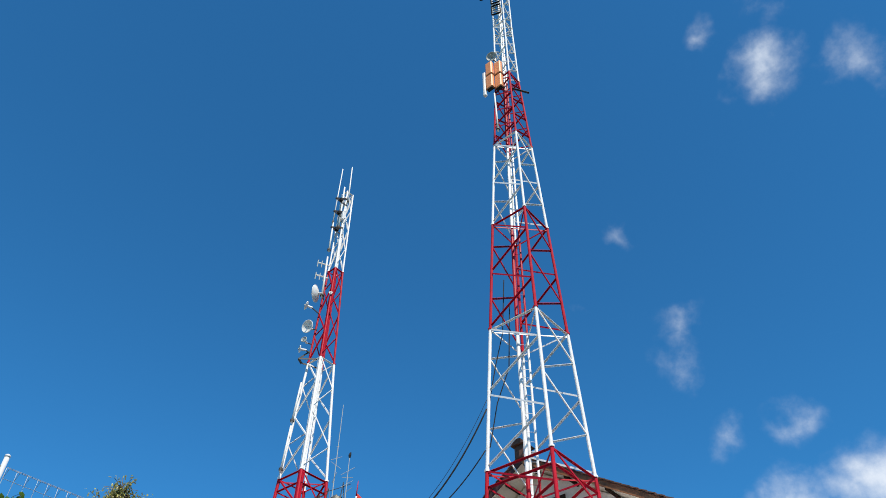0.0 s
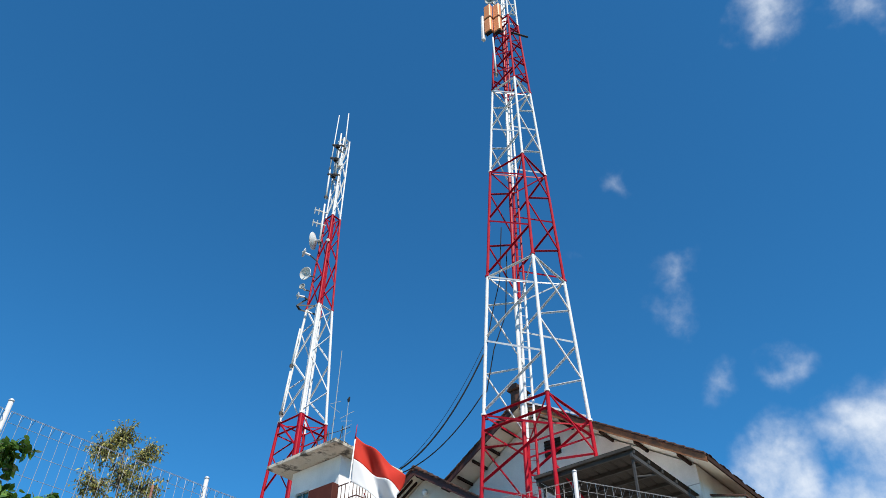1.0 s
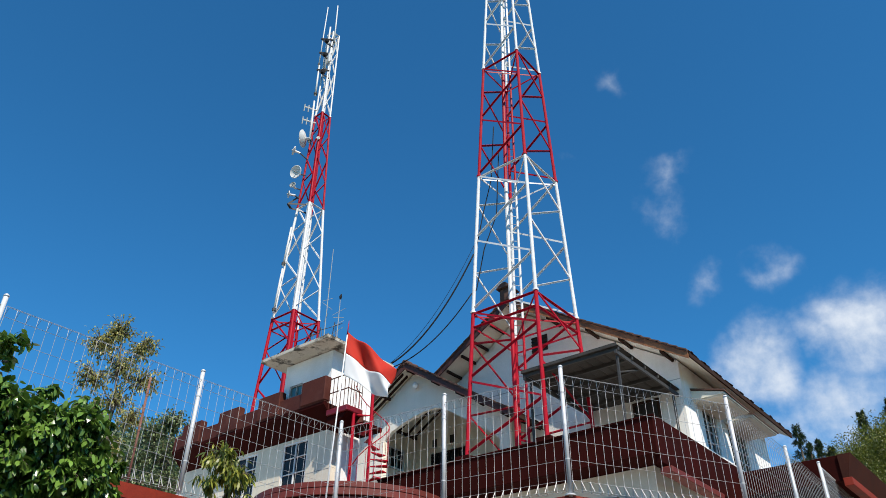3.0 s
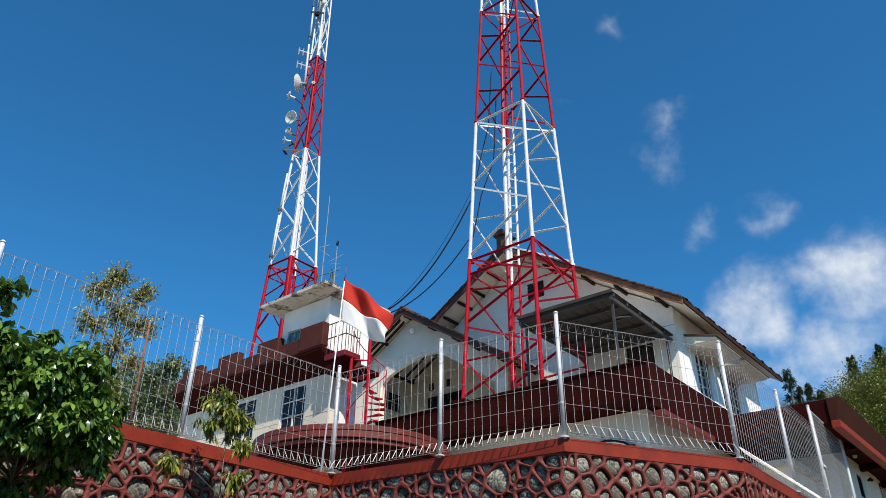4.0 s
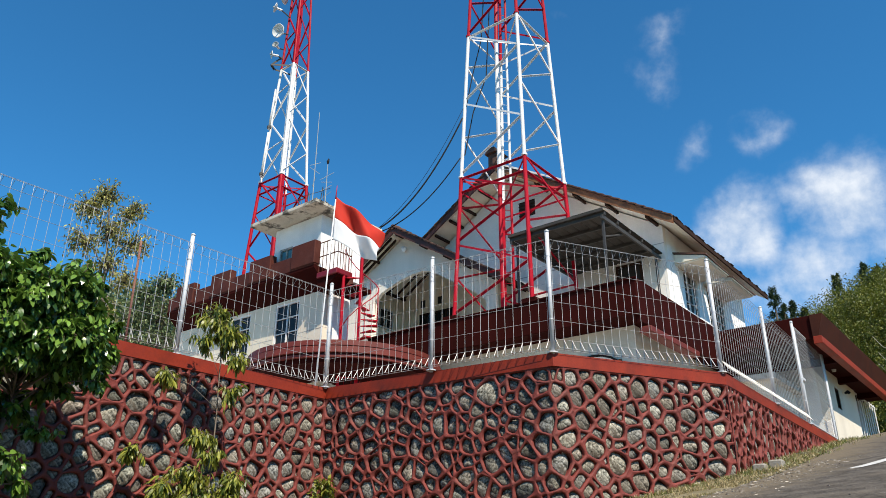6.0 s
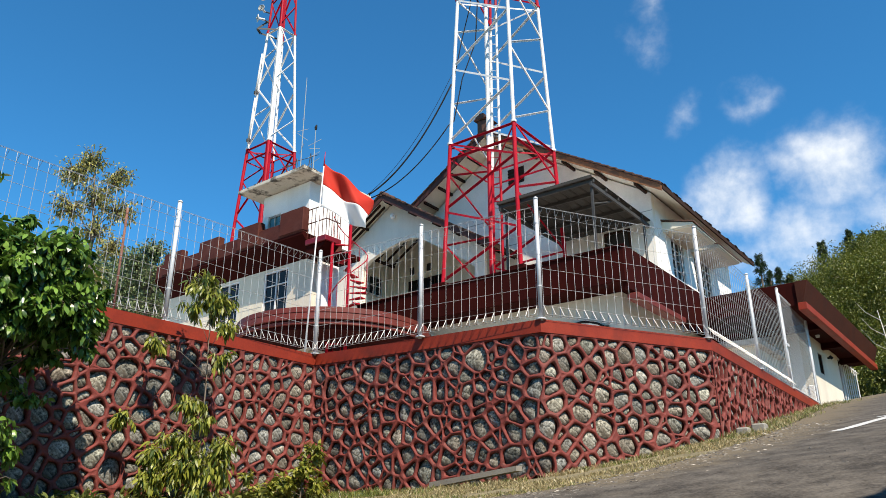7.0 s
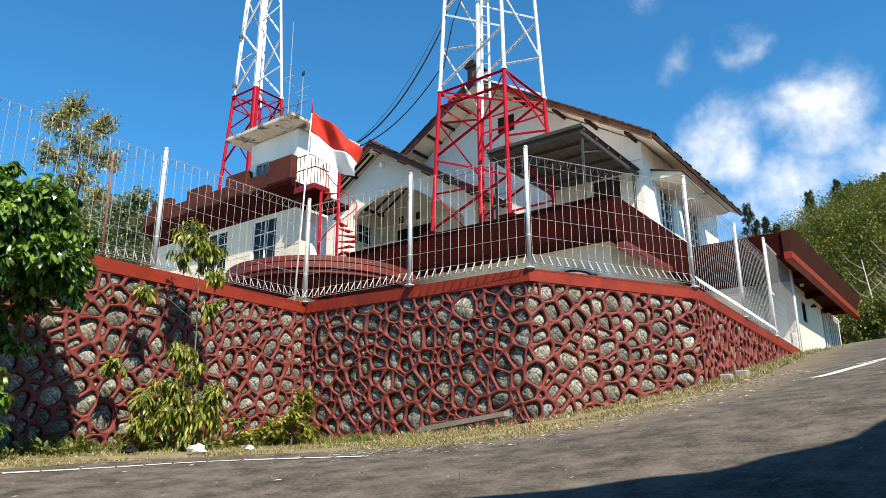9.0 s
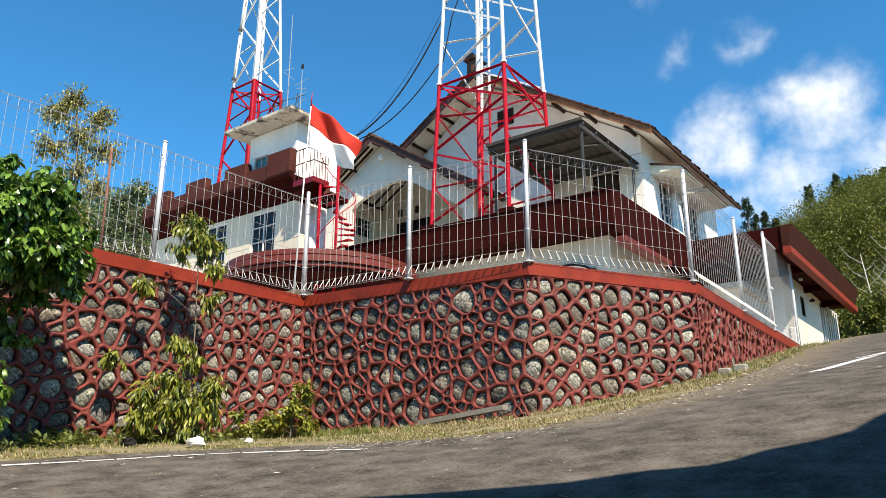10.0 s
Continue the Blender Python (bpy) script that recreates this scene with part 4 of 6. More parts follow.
part("porch_column", Mesh().box(-19.06, SCREEN_Y - .06, 8.6, -18.62, SCREEN_Y - .002, 10.55, .02), SCREEN_CREAM, annex, "white porch column")
for y in (18.78, 19.02, 19.75, 20.25, 20.75, 21.25, 21.7):
    for ex in (-21.9, -12.6):
        sg = 1 if ex > R2X else -1
        x0_ = R2X + sg * .25
        z0_, z1_ = R2Z - .10 - abs(x0_ - R2X) * SL, R2Z - .10 - abs(ex - R2X) * SL
        part("rafter", Mesh().prism([(x0_, z0_), (ex, z1_), (ex, z1_ - .08), (x0_, z0_ - .08)], "y", y, y + .07), WOOD_DARK, annex, "dark rafter under the roof")
for a0, z0, a1, z1 in VENTS:
    part("wall_vent", Mesh().box(a0, PORCH_Y - .03, z0, a1, PORCH_Y - .004, z1), DARK_VOID, annex, "small dark wall vent")
build_window(annex, "y", PORCH_Y - .12, *PWIN, bars=4, rows=1, frame_mat=WOOD_DARK)
build_window(annex, "x", PORCH_X + .1, 20.0, 10.05, 21.15, 10.85, bars=3, rows=2, frame_mat=STEEL_WHITE)
part("wall_lamp", Mesh().tube([(-17.08, 19.05, 12.19), (-17.08, 19.05, 12.23), (-17.08, 19.05, 12.30), (-17.08, 19.05, 12.37), (-17.08, 19.05, 12.41)], [.04, .085, .11, .085, .04], 12), BULB, annex, "round white lamp under the roof")

# ---- the wing with battlements and the guard room ----
wing = thing("wing", (-18.5, 16.5, YARD_Z), "white flat roofed wing with a brown battlemented parapet", "house")
WX0, WX1, WY0, WY1 = -22.2, -15.12, 13.55, 14.55
WIN_A = (-17.24, 7.28, -16.16, 8.64)
WIN_B = (-19.45, 7.28, -18.42, 8.64)
m = wall_with_openings(Mesh(), "y", WY0, .2, WX0, WX1, YARD_Z, 9.05, [WIN_A, WIN_B])
part("front_wall", m, DIRTY_WHITE, wing, "dirty white plastered wall with block joints")
part("side_wall", Mesh().box(WX1 - .2, WY0 + .2, YARD_Z, WX1, WY1, 9.05), WHITE_WALL, wing)
part("back_wall", Mesh().box(WX0, WY1 - .2, YARD_Z, WX1 - .2, WY1, 9.05).box(WX0, WY0 + .2, YARD_Z, WX0 + .2, WY1 - .2, 9.05), WHITE_WALL, wing)
part("roof_slab", Mesh().box(WX0 - .1, WY0, 9.05, WX1 + .1, WY1, 9.3), BROWN_RED, wing, "brown red roof slab")
# darker than the parapet: shade below the cornice is put into the maroon
part("cornice_soffit", Mesh().prism([(WY0 - .004, 8.72), (WY0 - .004, 9.296), (WY0 - .56, 9.296), (WY0 - .56, 9.22)], "x", WX0 - .1, WX1 + .1), MAROON, wing, "sloping cornice underside with its shade put into dark maroon")
# unseen pale sheet, added to bounce sunlight onto annex and porch
part("roof_bounce_sheet", Mesh().box(WX0 + .1, WY0 - .38, 9.304, WX1, WY1, 9.33), CONCRETE, wing, "unseen pale roof sheet added to bounce sunlight")
part("parapet", Mesh().box(WX0 - .1, WY0 - .56, 9.3, WX1 + .1, WY0 - .40, 9.76, .015), BROWN_RED, wing, "brown red parapet")
x = WX1 + .12
for i in range(4):
    part("merlon", Mesh().box(x - 1.0, WY0 - .60, 9.34, x, WY0 - .36, 10.06, .02), BROWN_RED, wing)
    x -= 1.95
for a0, z0, a1, z1 in (WIN_A, WIN_B):
    build_window(wing, "y", WY0, a0, z0, a1, z1, bars=2, rows=3)
for z in (6.2, 7.6):
    for xa, xb in ((WX0, -19.5), (-18.38, -17.28), (-16.12, WX1)):
        part("block_joint", Mesh().box(xa, WY0 - .004, z, xb, WY0, z + .015), CONCRETE, wing)

guard = thing("guard_room", (-16.2, 14.1, 9.3), "small white rooftop room under a thin stained concrete slab", "room")
GX0, GX1, GY0, GY1 = -17.25, -15.18, 13.30, 14.95
GW = (-17.0, 9.80, -16.4, 10.32)
m = wall_with_openings(Mesh(), "y", GY0, .15, GX0, GX1, 9.3, 11.02, [GW])
part("front_wall", m, WHITE_WALL, guard)
part("side_wall", Mesh().box(GX1 - .15, GY0 + .15, 9.3, GX1, GY1, 11.02), WHITE_WALL, guard)
part("back_wall", Mesh().box(GX0, GY1 - .15, 9.3, GX1 - .15, GY1, 11.02).box(GX0, GY0 + .15, 9.3, GX0 + .15, GY1 - .15, 11.02), WHITE_WALL, guard)
part("roof_slab", Mesh().box(-17.70, 12.63, 11.04, -14.72, 15.4, 11.15, .015), SLAB_CONCRETE, guard, "thin stained concrete roof slab")
moss, mrng = Mesh(), random.Random(81)
for i in range(150):
    u = mrng.random()
    x, y = (-17.68 + 2.94 * u, 12.66 + mrng.uniform(0, .10)) if i % 2 else (-14.76 - mrng.uniform(0, .10), 12.66 + 2.7 * u)
    q, hgt = mrng.uniform(.03, .09), mrng.uniform(.015, .07)
    moss.add([(x + q * math.cos(a), y + q * .8 * math.sin(a), 11.146) for a in (0, 1.2, 2.5, 3.8, 5.1)] + [(x + mrng.uniform(-.02, .02), y, 11.15 + hgt)], [(0, 1, 5), (1, 2, 5), (2, 3, 5), (3, 4, 5), (4, 0, 5)])
part("moss_crust", moss, CRUST, guard, "dark crust of moss along the slab's rim")["kind"] = "stuff"
build_window(guard, "y", GY0, *GW, glass=TEAL_GLASS, bars=2, rows=1, frame_mat=CONCRETE)

balcony = thing("balcony", (-14.5, 14.0, 9.0), "small red balcony with a thin dark rail", "balcony")
part("floor_slab", Mesh().box(WX1 + .1, 13.1, 8.90, -14.2, 13.72, 9.06, .015), DEEP_RED, balcony, "glossy red floor slab with its shade put into the colour")
# dark piece below the slab: the shade there is put into its maroon
part("slab_underside", Mesh().prism([(WX1 + .1, 8.896), (-14.24, 8.896), (-14.4, 8.76), (-14.7, 8.62), (WX1 + .1, 8.55)][::-1], "y", 13.16, 13.70), MAROON, balcony, "slab underside with its shade put into dark maroon")
# drawn back this far to throw shade on the wing's side wall
part("landing", Mesh().box(WX1 + .1, 13.73, 8.62, -14.15, 14.45, 8.74), MAROON, balcony, "dark red landing beside the stair")
for a, b in (((WX1 + .12, 13.15), (-14.24, 13.15)), ((-14.24, 13.15), (-14.24, 13.68))):
    for z in (9.98, 9.55):
        part("rail", Mesh().tube([(*a, z), (*b, z)], .016, 6), BROWN_RED, balcony)
    for i in range(6):
        t = i / 5
        x, y = a[0] + (b[0] - a[0]) * t, a[1] + (b[1] - a[1]) * t
        part("baluster", Mesh().tube([(x, y, 9.08), (x, y, 9.98)], .011, 6), BROWN_RED, balcony)

# ---- round corner canopy ----
canopy = thing("round_canopy", (-14.9, 14.3, 6.2), "curved red banded concrete canopy at the wing's corner", "canopy")
for nm, r, z0, z1, mt in (("top_band", 2.66, 6.50, 6.63, BRICK_RED), ("groove_band", 2.60, 6.465, 6.495, MAROON), ("middle_band", 2.72, 6.31, 6.46, BRICK_RED), ("groove_band", 2.62, 6.275, 6.305, MAROON), ("lower_band", 2.66, 6.20, 6.27, BRICK_RED), ("base_band", 2.56, 6.08, 6.195, MAROON)):
    ring = [(-14.9 + r * math.cos(radians(a)), 14.3 + r * math.sin(radians(a))) for a in range(-150, 61, 6)]
    m = Mesh().prism(ring + [(-14.9, 16.5), (-17.1, 14.2)], "z", z0, z1)
    part(nm, m, mt, canopy)

# ---- spiral stair ----
stair = thing("spiral_stair", (-13.97, 13.83, YARD_Z), "red steel spiral stair with open treads", "stair")
SX, SY = -13.97, 13.83
part("centre_pole", Mesh().tube([(SX, SY, YARD_Z), (SX, SY, 9.6)], .046, 10), STEEL_RED, stair)
ns = 22
pts = []
for i in range(ns):
    a = radians(20 + i * 26)
    z = YARD_Z + .25 + i * .2
    b = a + radians(24)
    poly = [(SX + .05 * math.cos(a), SY + .05 * math.sin(a)), (SX + .52 * math.cos(a), SY + .52 * math.sin(a)), (SX + .52 * math.cos(b), SY + .52 * math.sin(b)), (SX + .05 * math.cos(b), SY + .05 * math.sin(b))]
    part("tread", Mesh().prism(poly, "z", z - .03, z), STEEL_RED, stair)
    part("baluster", Mesh().tube([(SX + .51 * math.cos(a), SY + .51 * math.sin(a), z), (SX + .51 * math.cos(a), SY + .51 * math.sin(a), z + .9)], .007, 5), STEEL_RED, stair)
    pts.append((SX + .51 * math.cos(a), SY + .51 * math.sin(a), z + .9))
part("handrail", Mesh().tube(pts, .014, 6), STEEL_RED, stair)
for dx, dy in ((-.28, -.40),):
    part("support_post", Mesh().tube([(SX + dx, SY + dy, YARD_Z), (SX + dx, SY + dy, 9.05)], .045, 8), STEEL_RED, stair)

# ---- flag ----
pole = thing("flagpole", (-11.58, 10.31, YARD_Z), "slim white flagpole leaning slightly with a red tip", "flagpole")
FP0, FP1 = Vector((-11.60, 10.29, YARD_Z)), Vector((-11.465, 10.425, 9.59))
part("pole", Mesh().tube([FP0, FP0 + (FP1 - FP0) * .93], [.020, .014], 8), STEEL_WHITE, pole, smooth=True)
part("tip", Mesh().tube([FP0 + (FP1 - FP0) * .93, FP1], [.016, .006], 8), STEEL_RED, pole, "red tip", smooth=True)


def build_flag():
    f = thing("flag", tuple(FP0 + (FP1 - FP0) * .9), "two banded red and white cloth flag blowing on its pole", "flag")
    out = Vector((.72, .69, 0)).normalized()
    side = Vector((-.69, .72, 0))
    dn = Vector((0, 0, -1))
    nu, nv = 44, 28
    hoist_top = FP0 + (FP1 - FP0) * .945
    W_, H_ = 1.55, 1.08

    def surf(u, v):
        sag = .86 * u ** 1.05
        p = hoist_top + out * (W_ * u * (.66 + .06 * u)) + dn * (v * H_ * (1 - .30 * u) + sag)
        wave = .17 * u ** .8 * math.sin(7.5 * u - 4.2 * v + .9) + .045 * u * math.sin(12 * u + 5 * v) + .035 * math.sin(9 * v - 11 * u + 2) * min(1, 3 * u)
        p = p + side * wave + out * (.05 * math.sin(5 * v + 1.0) * u - .10 * v * u) + dn * (.03 * math.sin(11 * u + 2 * v) * u)
        return p
    for nm, mt, v0, v1, lab in (("red_band", FLAG_RED, 0, .5, "red cloth band"), ("white_band", FLAG_WHITE, .5, 1, "white cloth band")):
        m = Mesh()
        for i in range(nu + 1):
            for j in range(nv // 2 + 1):
                m.v.append(tuple(surf(i / nu, v0 + (v1 - v0) * j / (nv // 2))))
        w = nv // 2 + 1
        for i in range(nu):
            for j in range(nv // 2):
                m.f.append((i * w + j, i * w + j + 1, (i + 1) * w + j + 1, (i + 1) * w + j))
                m.mi.append(0)
        ob = part(nm, m, mt, f, lab, smooth=True)
        sd = ob.modifiers.new("thick", "SOLIDIFY")
        sd.thickness = .004


build_flag()

# ---- equipment on the towers ----
def build_dish(at, facing, r, mat, label, arm_to=None):
    """A parabolic dish with its rim, feed and bracket."""
    at, fz = Vector(at), Vector(facing).normalized()
    d = thing("dish_antenna", tuple(at), label, "dish antenna", "dish antennas")
    a = fz.orthogonal().normalized()
    b = fz.cross(a)
    n, rings = 20, 5
    m = Mesh()
    for side, off in ((1, 0), (-1, -.025)):
        o = len(m.v)
        for k in range(1, rings + 1):
            q = r * k / rings
            for i in range(n):
                t = 2 * math.pi * i / n
                m.v.append(tuple(at + a * (q * math.cos(t)) + b * (q * math.sin(t)) + fz * (.32 * q * q / r + off)))
        c = len(m.v)
        m.v.append(tuple(at + fz * off))
        for i in range(n):
            j = (i + 1) % n
            m.f.append((c, o + i, o + j) if side > 0 else (c, o + j, o + i))
            m.mi.append(0)
            for k in range(rings - 1):
                f = (o + k * n + i, o + (k + 1) * n + i, o + (k + 1) * n + j, o + k * n + j)
                m.f.append(f if side > 0 else tuple(reversed(f)))
                m.mi.append(0)
    part("reflector", m, mat, d, smooth=True)
    rim = [at + a * (r * math.cos(t)) + b * (r * math.sin(t)) + fz * (.32 * r - .012) for t in [2 * math.pi * i / 24 for i in range(25)]]
    part("rim", Mesh().tube(rim, .018, 6), mat, d, smooth=True)
    part("feed", Mesh().tube([at, at + fz * (r * .75)], [.02, .035], 8), DISH_GREY, d)
    part("bracket", Mesh().tube([at - fz * .02, at - fz * .25], .05, 8), GALV, d)
    if arm_to:
        part("arm", Mesh().tube([at - fz * .22, Vector(arm_to)], .03, 6), DARK_STEEL, d)


build_dish((-21.2, 15.62, 24.15), (-.9, -.5, .1), .40, DISH, "large white dish antenna on the slender tower", (-21.2, 16.0, 24.0))
build_dish((-21.28, 15.5, 22.15), (.2, -1, -.25), .29, DISH, "round white dish antenna facing the road", (-21.3, 16.0, 22.3))
build_dish((-21.35, 15.45, 21.45), (.4, -1, 0), .13, DISH_GREY, "small grey dish antenna on a bracket", (-21.4, 15.9, 21.5))
build_dish((-21.42, 15.4, 20.95), (-.5, -1, -.1), .15, DISH, "small white dish antenna on a bracket", (-21.4, 15.9, 21.0))
build_dish((-21.48, 15.38, 23.4), (-.6, -.8, .3), .2, DISH, "small white dish antenna below the large one", (-21.3, 16.0, 23.2))
build_dish((-11.55, 16.80, 35.8), (.25, -1, -.35), .27, DISH_GREY, "round grey dish antenna on the tall tower", (-11.4, 17.3, 35.5))
build_dish((-20.75, 16.0, 24.2), (.8, -.7, 0), .07, DISH, "tiny white dish antenna on the slender tower", (-20.9, 16.15, 24.2))


def build_rod(name, a, b, r, mat, label, category, group=""):
    p = thing(name, a, label, category, group)
    a, b = Vector(a), Vector(b)
    part("rod", Mesh().tube([a, a + (b - a) * .5, b], [r, r, r * .8], 8), mat, p, smooth=True)
    part("clamp", Mesh().tube([a + (b - a) * .06 - Vector((.0, 0, .05)), a + (b - a) * .06 + Vector((0, 0, .05))], r * 2, 8), DARK_STEEL, p)
    return p


for a, b, r in (((-21.18, 15.77, 28.8), (-21.15, 15.81, 33.3), .03), ((-20.83, 16.25, 30.6), (-20.87, 16.21, 33.6), .035),
                ((-21.02, 16.05, 28.6), (-21.0, 16.02, 31.85), .05), ((-21.15, 15.8, 26.95), (-21.16, 15.79, 29.0), .045),
                ((-21.13, 15.83, 24.0), (-21.16, 15.8, 26.6), .05)):
    build_rod("whip_antenna", a, b, r, DISH, "white vertical whip antenna on the slender tower", "antenna", "whip antennas")
for a, b in (((-21.15, 15.55, 19.2), (-21.32, 15.55, 17.36)), ((-21.327, 15.55, 17.24), (-21.483, 15.55, 15.3))):
    p = build_rod("pole_antenna", b, a, .042, DISH, "white pole antenna on stubs beside the slender tower", "antenna", "pole antennas")
    for k in (.18, .82):
        q = Vector(b) + (Vector(a) - Vector(b)) * k
        part("stub", Mesh().tube([q, (T2[0] - H2(q.z), T2[1] - H2(q.z), q.z + .05)], .022, 6), DISH, p)
for z in (28.7, 29.9, 30.9):
    p = thing("antenna_bracket", (-21.1, 16.1, z), "dark steel antenna bracket on the tower top", "bracket", "antenna brackets")
    part("arm", Mesh().angle_bar((-20.85, 16.2, z), (-21.22, 15.72, z - .06), .10), BLACK, p)
    part("strut", Mesh().angle_bar((-20.85, 16.2, z - .5), (-21.22, 15.72, z - .06), .07), BLACK, p)
    part("clamp_block", Mesh().box(-21.12, 15.86, z - .22, -20.95, 16.04, z - .02, .01), BLACK, p)
for z in (25.3, 26.1):
    p = thing("dipole_antenna", (-21.3, 15.65, z), "small white crossed dipole antenna", "antenna", "dipole antennas")
    part("boom", Mesh().tube([(-21.1, 16.0, z), (-21.42, 15.45, z + .05)], .04, 6), DISH, p)
    for k in (.35, .65, .95):
        x, y = -21.1 - .32 * k, 16.0 - .55 * k
        part("element", Mesh().tube([(x - .06, y + .04, z - .15), (x + .06, y - .04, z + .15)], .03, 5), DISH, p)
# platform arms at the colour change of the slender tower
p = thing("antenna_mount", (-21.3, 15.8, 20.6), "dark steel side frame on the slender tower", "bracket")
for q, r in (((-21.0, 16.0, 20.55), (-21.5, 15.45, 20.5)), ((-21.4, 16.6, 20.55), (-21.65, 15.75, 20.5)), ((-21.5, 15.45, 20.5), (-21.65, 15.75, 20.5)), ((-21.4, 15.9, 21.1), (-21.5, 15.45, 20.5))):
    part("bar", Mesh().angle_bar(q, r, .07), DARK_STEEL, p)
p = thing("amplifier_box", (-20.8, 16.05, 29.3), "small white box on the tower top", "equipment box")
part("case", Mesh().box(-20.87, 15.99, 29.2, -20.73, 16.11, 29.8, .02), DISH, p)

# orange panel antennas on the tall tower
for i, (x, y) in enumerate(((-11.64, 16.66), (-11.28, 16.90))):
    for j, z in enumerate((32.80, 33.98)):
        p = thing("panel_antenna", (x, y, z), "orange panel antenna mounted on the tall tower", "antenna", "orange panel antennas")
        m = Mesh().box(x - .2, y - .12, z, x + .2, y + .12, z + 1.10, .05)
        part("radome", m, ORANGE, p)
        part("end_cap", Mesh().box(x - .17, y - .09, z - .06, x + .17, y + .09, z - .002, .01), BLACK, p, "dark end cap")
        part("bracket", Mesh().box(x - .04, y + .12, z + .5, x + .04, y + .45, z + .62), DARK_STEEL, p)
p = thing("panel_antenna", (-11.92, 16.6, 32.4), "long white panel antenna beside the orange ones", "antenna")
part("radome", Mesh().box(-12.0, 16.50, 32.35, -11.85, 16.68, 34.35, .03), DISH, p)
part("bracket", Mesh().box(-11.9, 16.7, 33.4, -11.5, 16.78, 33.5), DARK_STEEL, p)
build_rod("whip_antenna", (-11.49, 16.86, 29.4), (-11.54, 16.82, 32.5), .045, DISH, "white pole antenna hanging on the tall tower", "antenna")
for i, z in enumerate((40.4, 41.7, 43.0)):
    p = thing("grid_antenna", (-11.2, 17.0, z), "dark framed grid antenna near the tower top", "antenna", "grid antennas")
    for q, r in (((-11.46, 16.96, z), (-10.98, 17.13, z)), ((-11.46, 16.96, z + 1.0), (-10.98, 17.13, z + 1.0)), ((-11.46, 16.96, z), (-11.46, 16.96, z + 1.0)), ((-10.98, 17.13, z), (-10.98, 17.13, z + 1.0))):
        part("frame_bar", Mesh().angle_bar(q, r, .07), BLACK, p)
    for k in (.25, .5, .75):
        part("grid_bar", Mesh().tube([(-11.46, 16.96, z + k), (-10.98, 17.13, z + k)], .02, 5), BLACK, p)
build_dish((-11.75, 16.75, 42.9), (-.3, -1, -.3), .4, BLACK, "dark round dish near the tower top", (-11.4, 17.3, 42.8))
p = thing("antenna_mount", (-10.5, 17.8, 32.3), "dark steel side arm on the tall tower", "bracket")
part("bar", Mesh().angle_bar((-10.9, 17.3, 32.9), (-10.15, 17.70, 32.2), .07), DARK_STEEL, p)


# ---- cables ----
def hang(name, a, b, sag, r, label, n=20):
    a, b = Vector(a), Vector(b)
    pts = [a + (b - a) * (i / n) - Vector((0, 0, sag * 4 * (i / n) * (1 - i / n))) for i in range(n + 1)]
    single(name, Mesh().tube(pts, r, 6), BLACK, label, "cable", "hanging cables", at=tuple(a), smooth=True)


hang("hanging_cable", (-12.45, 16.56, 14.9), (-14.8, 15.35, 11.2), .55, .026, "thick black cable sagging from the tower to the guard room")
hang("hanging_cable", (-12.51, 16.50, 13.4), (-15.8, 15.35, 11.2), .68, .019, "black cable sagging from the tower to the guard room")
hang("hanging_cable", (-12.44, 16.57, 15.25), (-14.85, 15.33, 11.2), .50, .008, "thin cable sagging from the tower to the guard room")
for k, (x, y, z0, z1) in enumerate(((-11.98, 17.02, 14.9, 20.6), (-11.85, 17.1, 13.4, 19.4))):
    zl = z0 + .15
    single("tower_cable", Mesh().tube([(-12.44 - .06 * k, 16.57 - .06 * k, z0), (-12.40, 16.62, zl), (-12.2, 16.82, zl + 1.6), (x, y, zl + 3.0), (x + .12, y + .1, z1)], .020, 6), BLACK, "black cable tied inside the tall tower", "cable", "hanging cables", at=(-12.44, 16.57, z0), smooth=True)


# ---- antennas on the guard room's slab ----
def build_mast(x, y, z0, z1, arms, label):
    p = thing("roof_mast", (x, y, z0), label, "antenna mast", "roof masts")
    part("pole", Mesh().tube([(x, y, z0), (x, y, z1)], [.016, .009], 6), DISH_GREY, p)
    for z, dx, dy, dz in arms:
        part("arm", Mesh().tube([(x - dx, y - dy, z - dz), (x + dx, y + dy, z + dz)], .007, 5), DISH_GREY, p)
    return p


build_mast(-15.33, 13.0, 11.15, 14.45, ((12.62, .12, .10, .05), (12.4, .10, .12, -.10), (12.0, .13, -.05, .10), (13.0, .03, .03, 0)), "thin grey whip mast with small cross arms on the slab")
p = build_mast(-14.95, 13.16, 11.15, 12.6, ((11.75, .13, .10, .1), (12.15, .16, .12, .12), (11.5, .18, .05, .1), (11.95, .05, .16, .05)), "grey antenna mast with a black top on the slab")
part("head", Mesh().tube([(-14.95, 13.16, 12.58), (-14.95, 13.16, 12.65), (-14.93, 13.17, 12.74)], [.03, .045, .02], 8), BLACK, p, "black head")
for i, (x, y, hgt) in enumerate(((-15.45, 12.95, .5), (-15.7, 12.85, .35), (-15.25, 13.3, .75))):
    p = thing("roof_bracket", (x, y, 11.2), "small grey antenna frame on the concrete slab", "bracket", "roof brackets")
    part("leg", Mesh().tube([(x - .12, y, 11.2), (x, y, 11.2 + hgt)], .014, 5), DARK_STEEL, p)
    part("leg", Mesh().tube([(x + .12, y, 11.2), (x, y, 11.2 + hgt)], .010, 5), DARK_STEEL, p)
    part("bar", Mesh().tube([(x - .2, y - .05, 11.2 + hgt * .8), (x + .22, y + .1, 11.2 + hgt * .9)], .010, 5), DARK_STEEL, p)

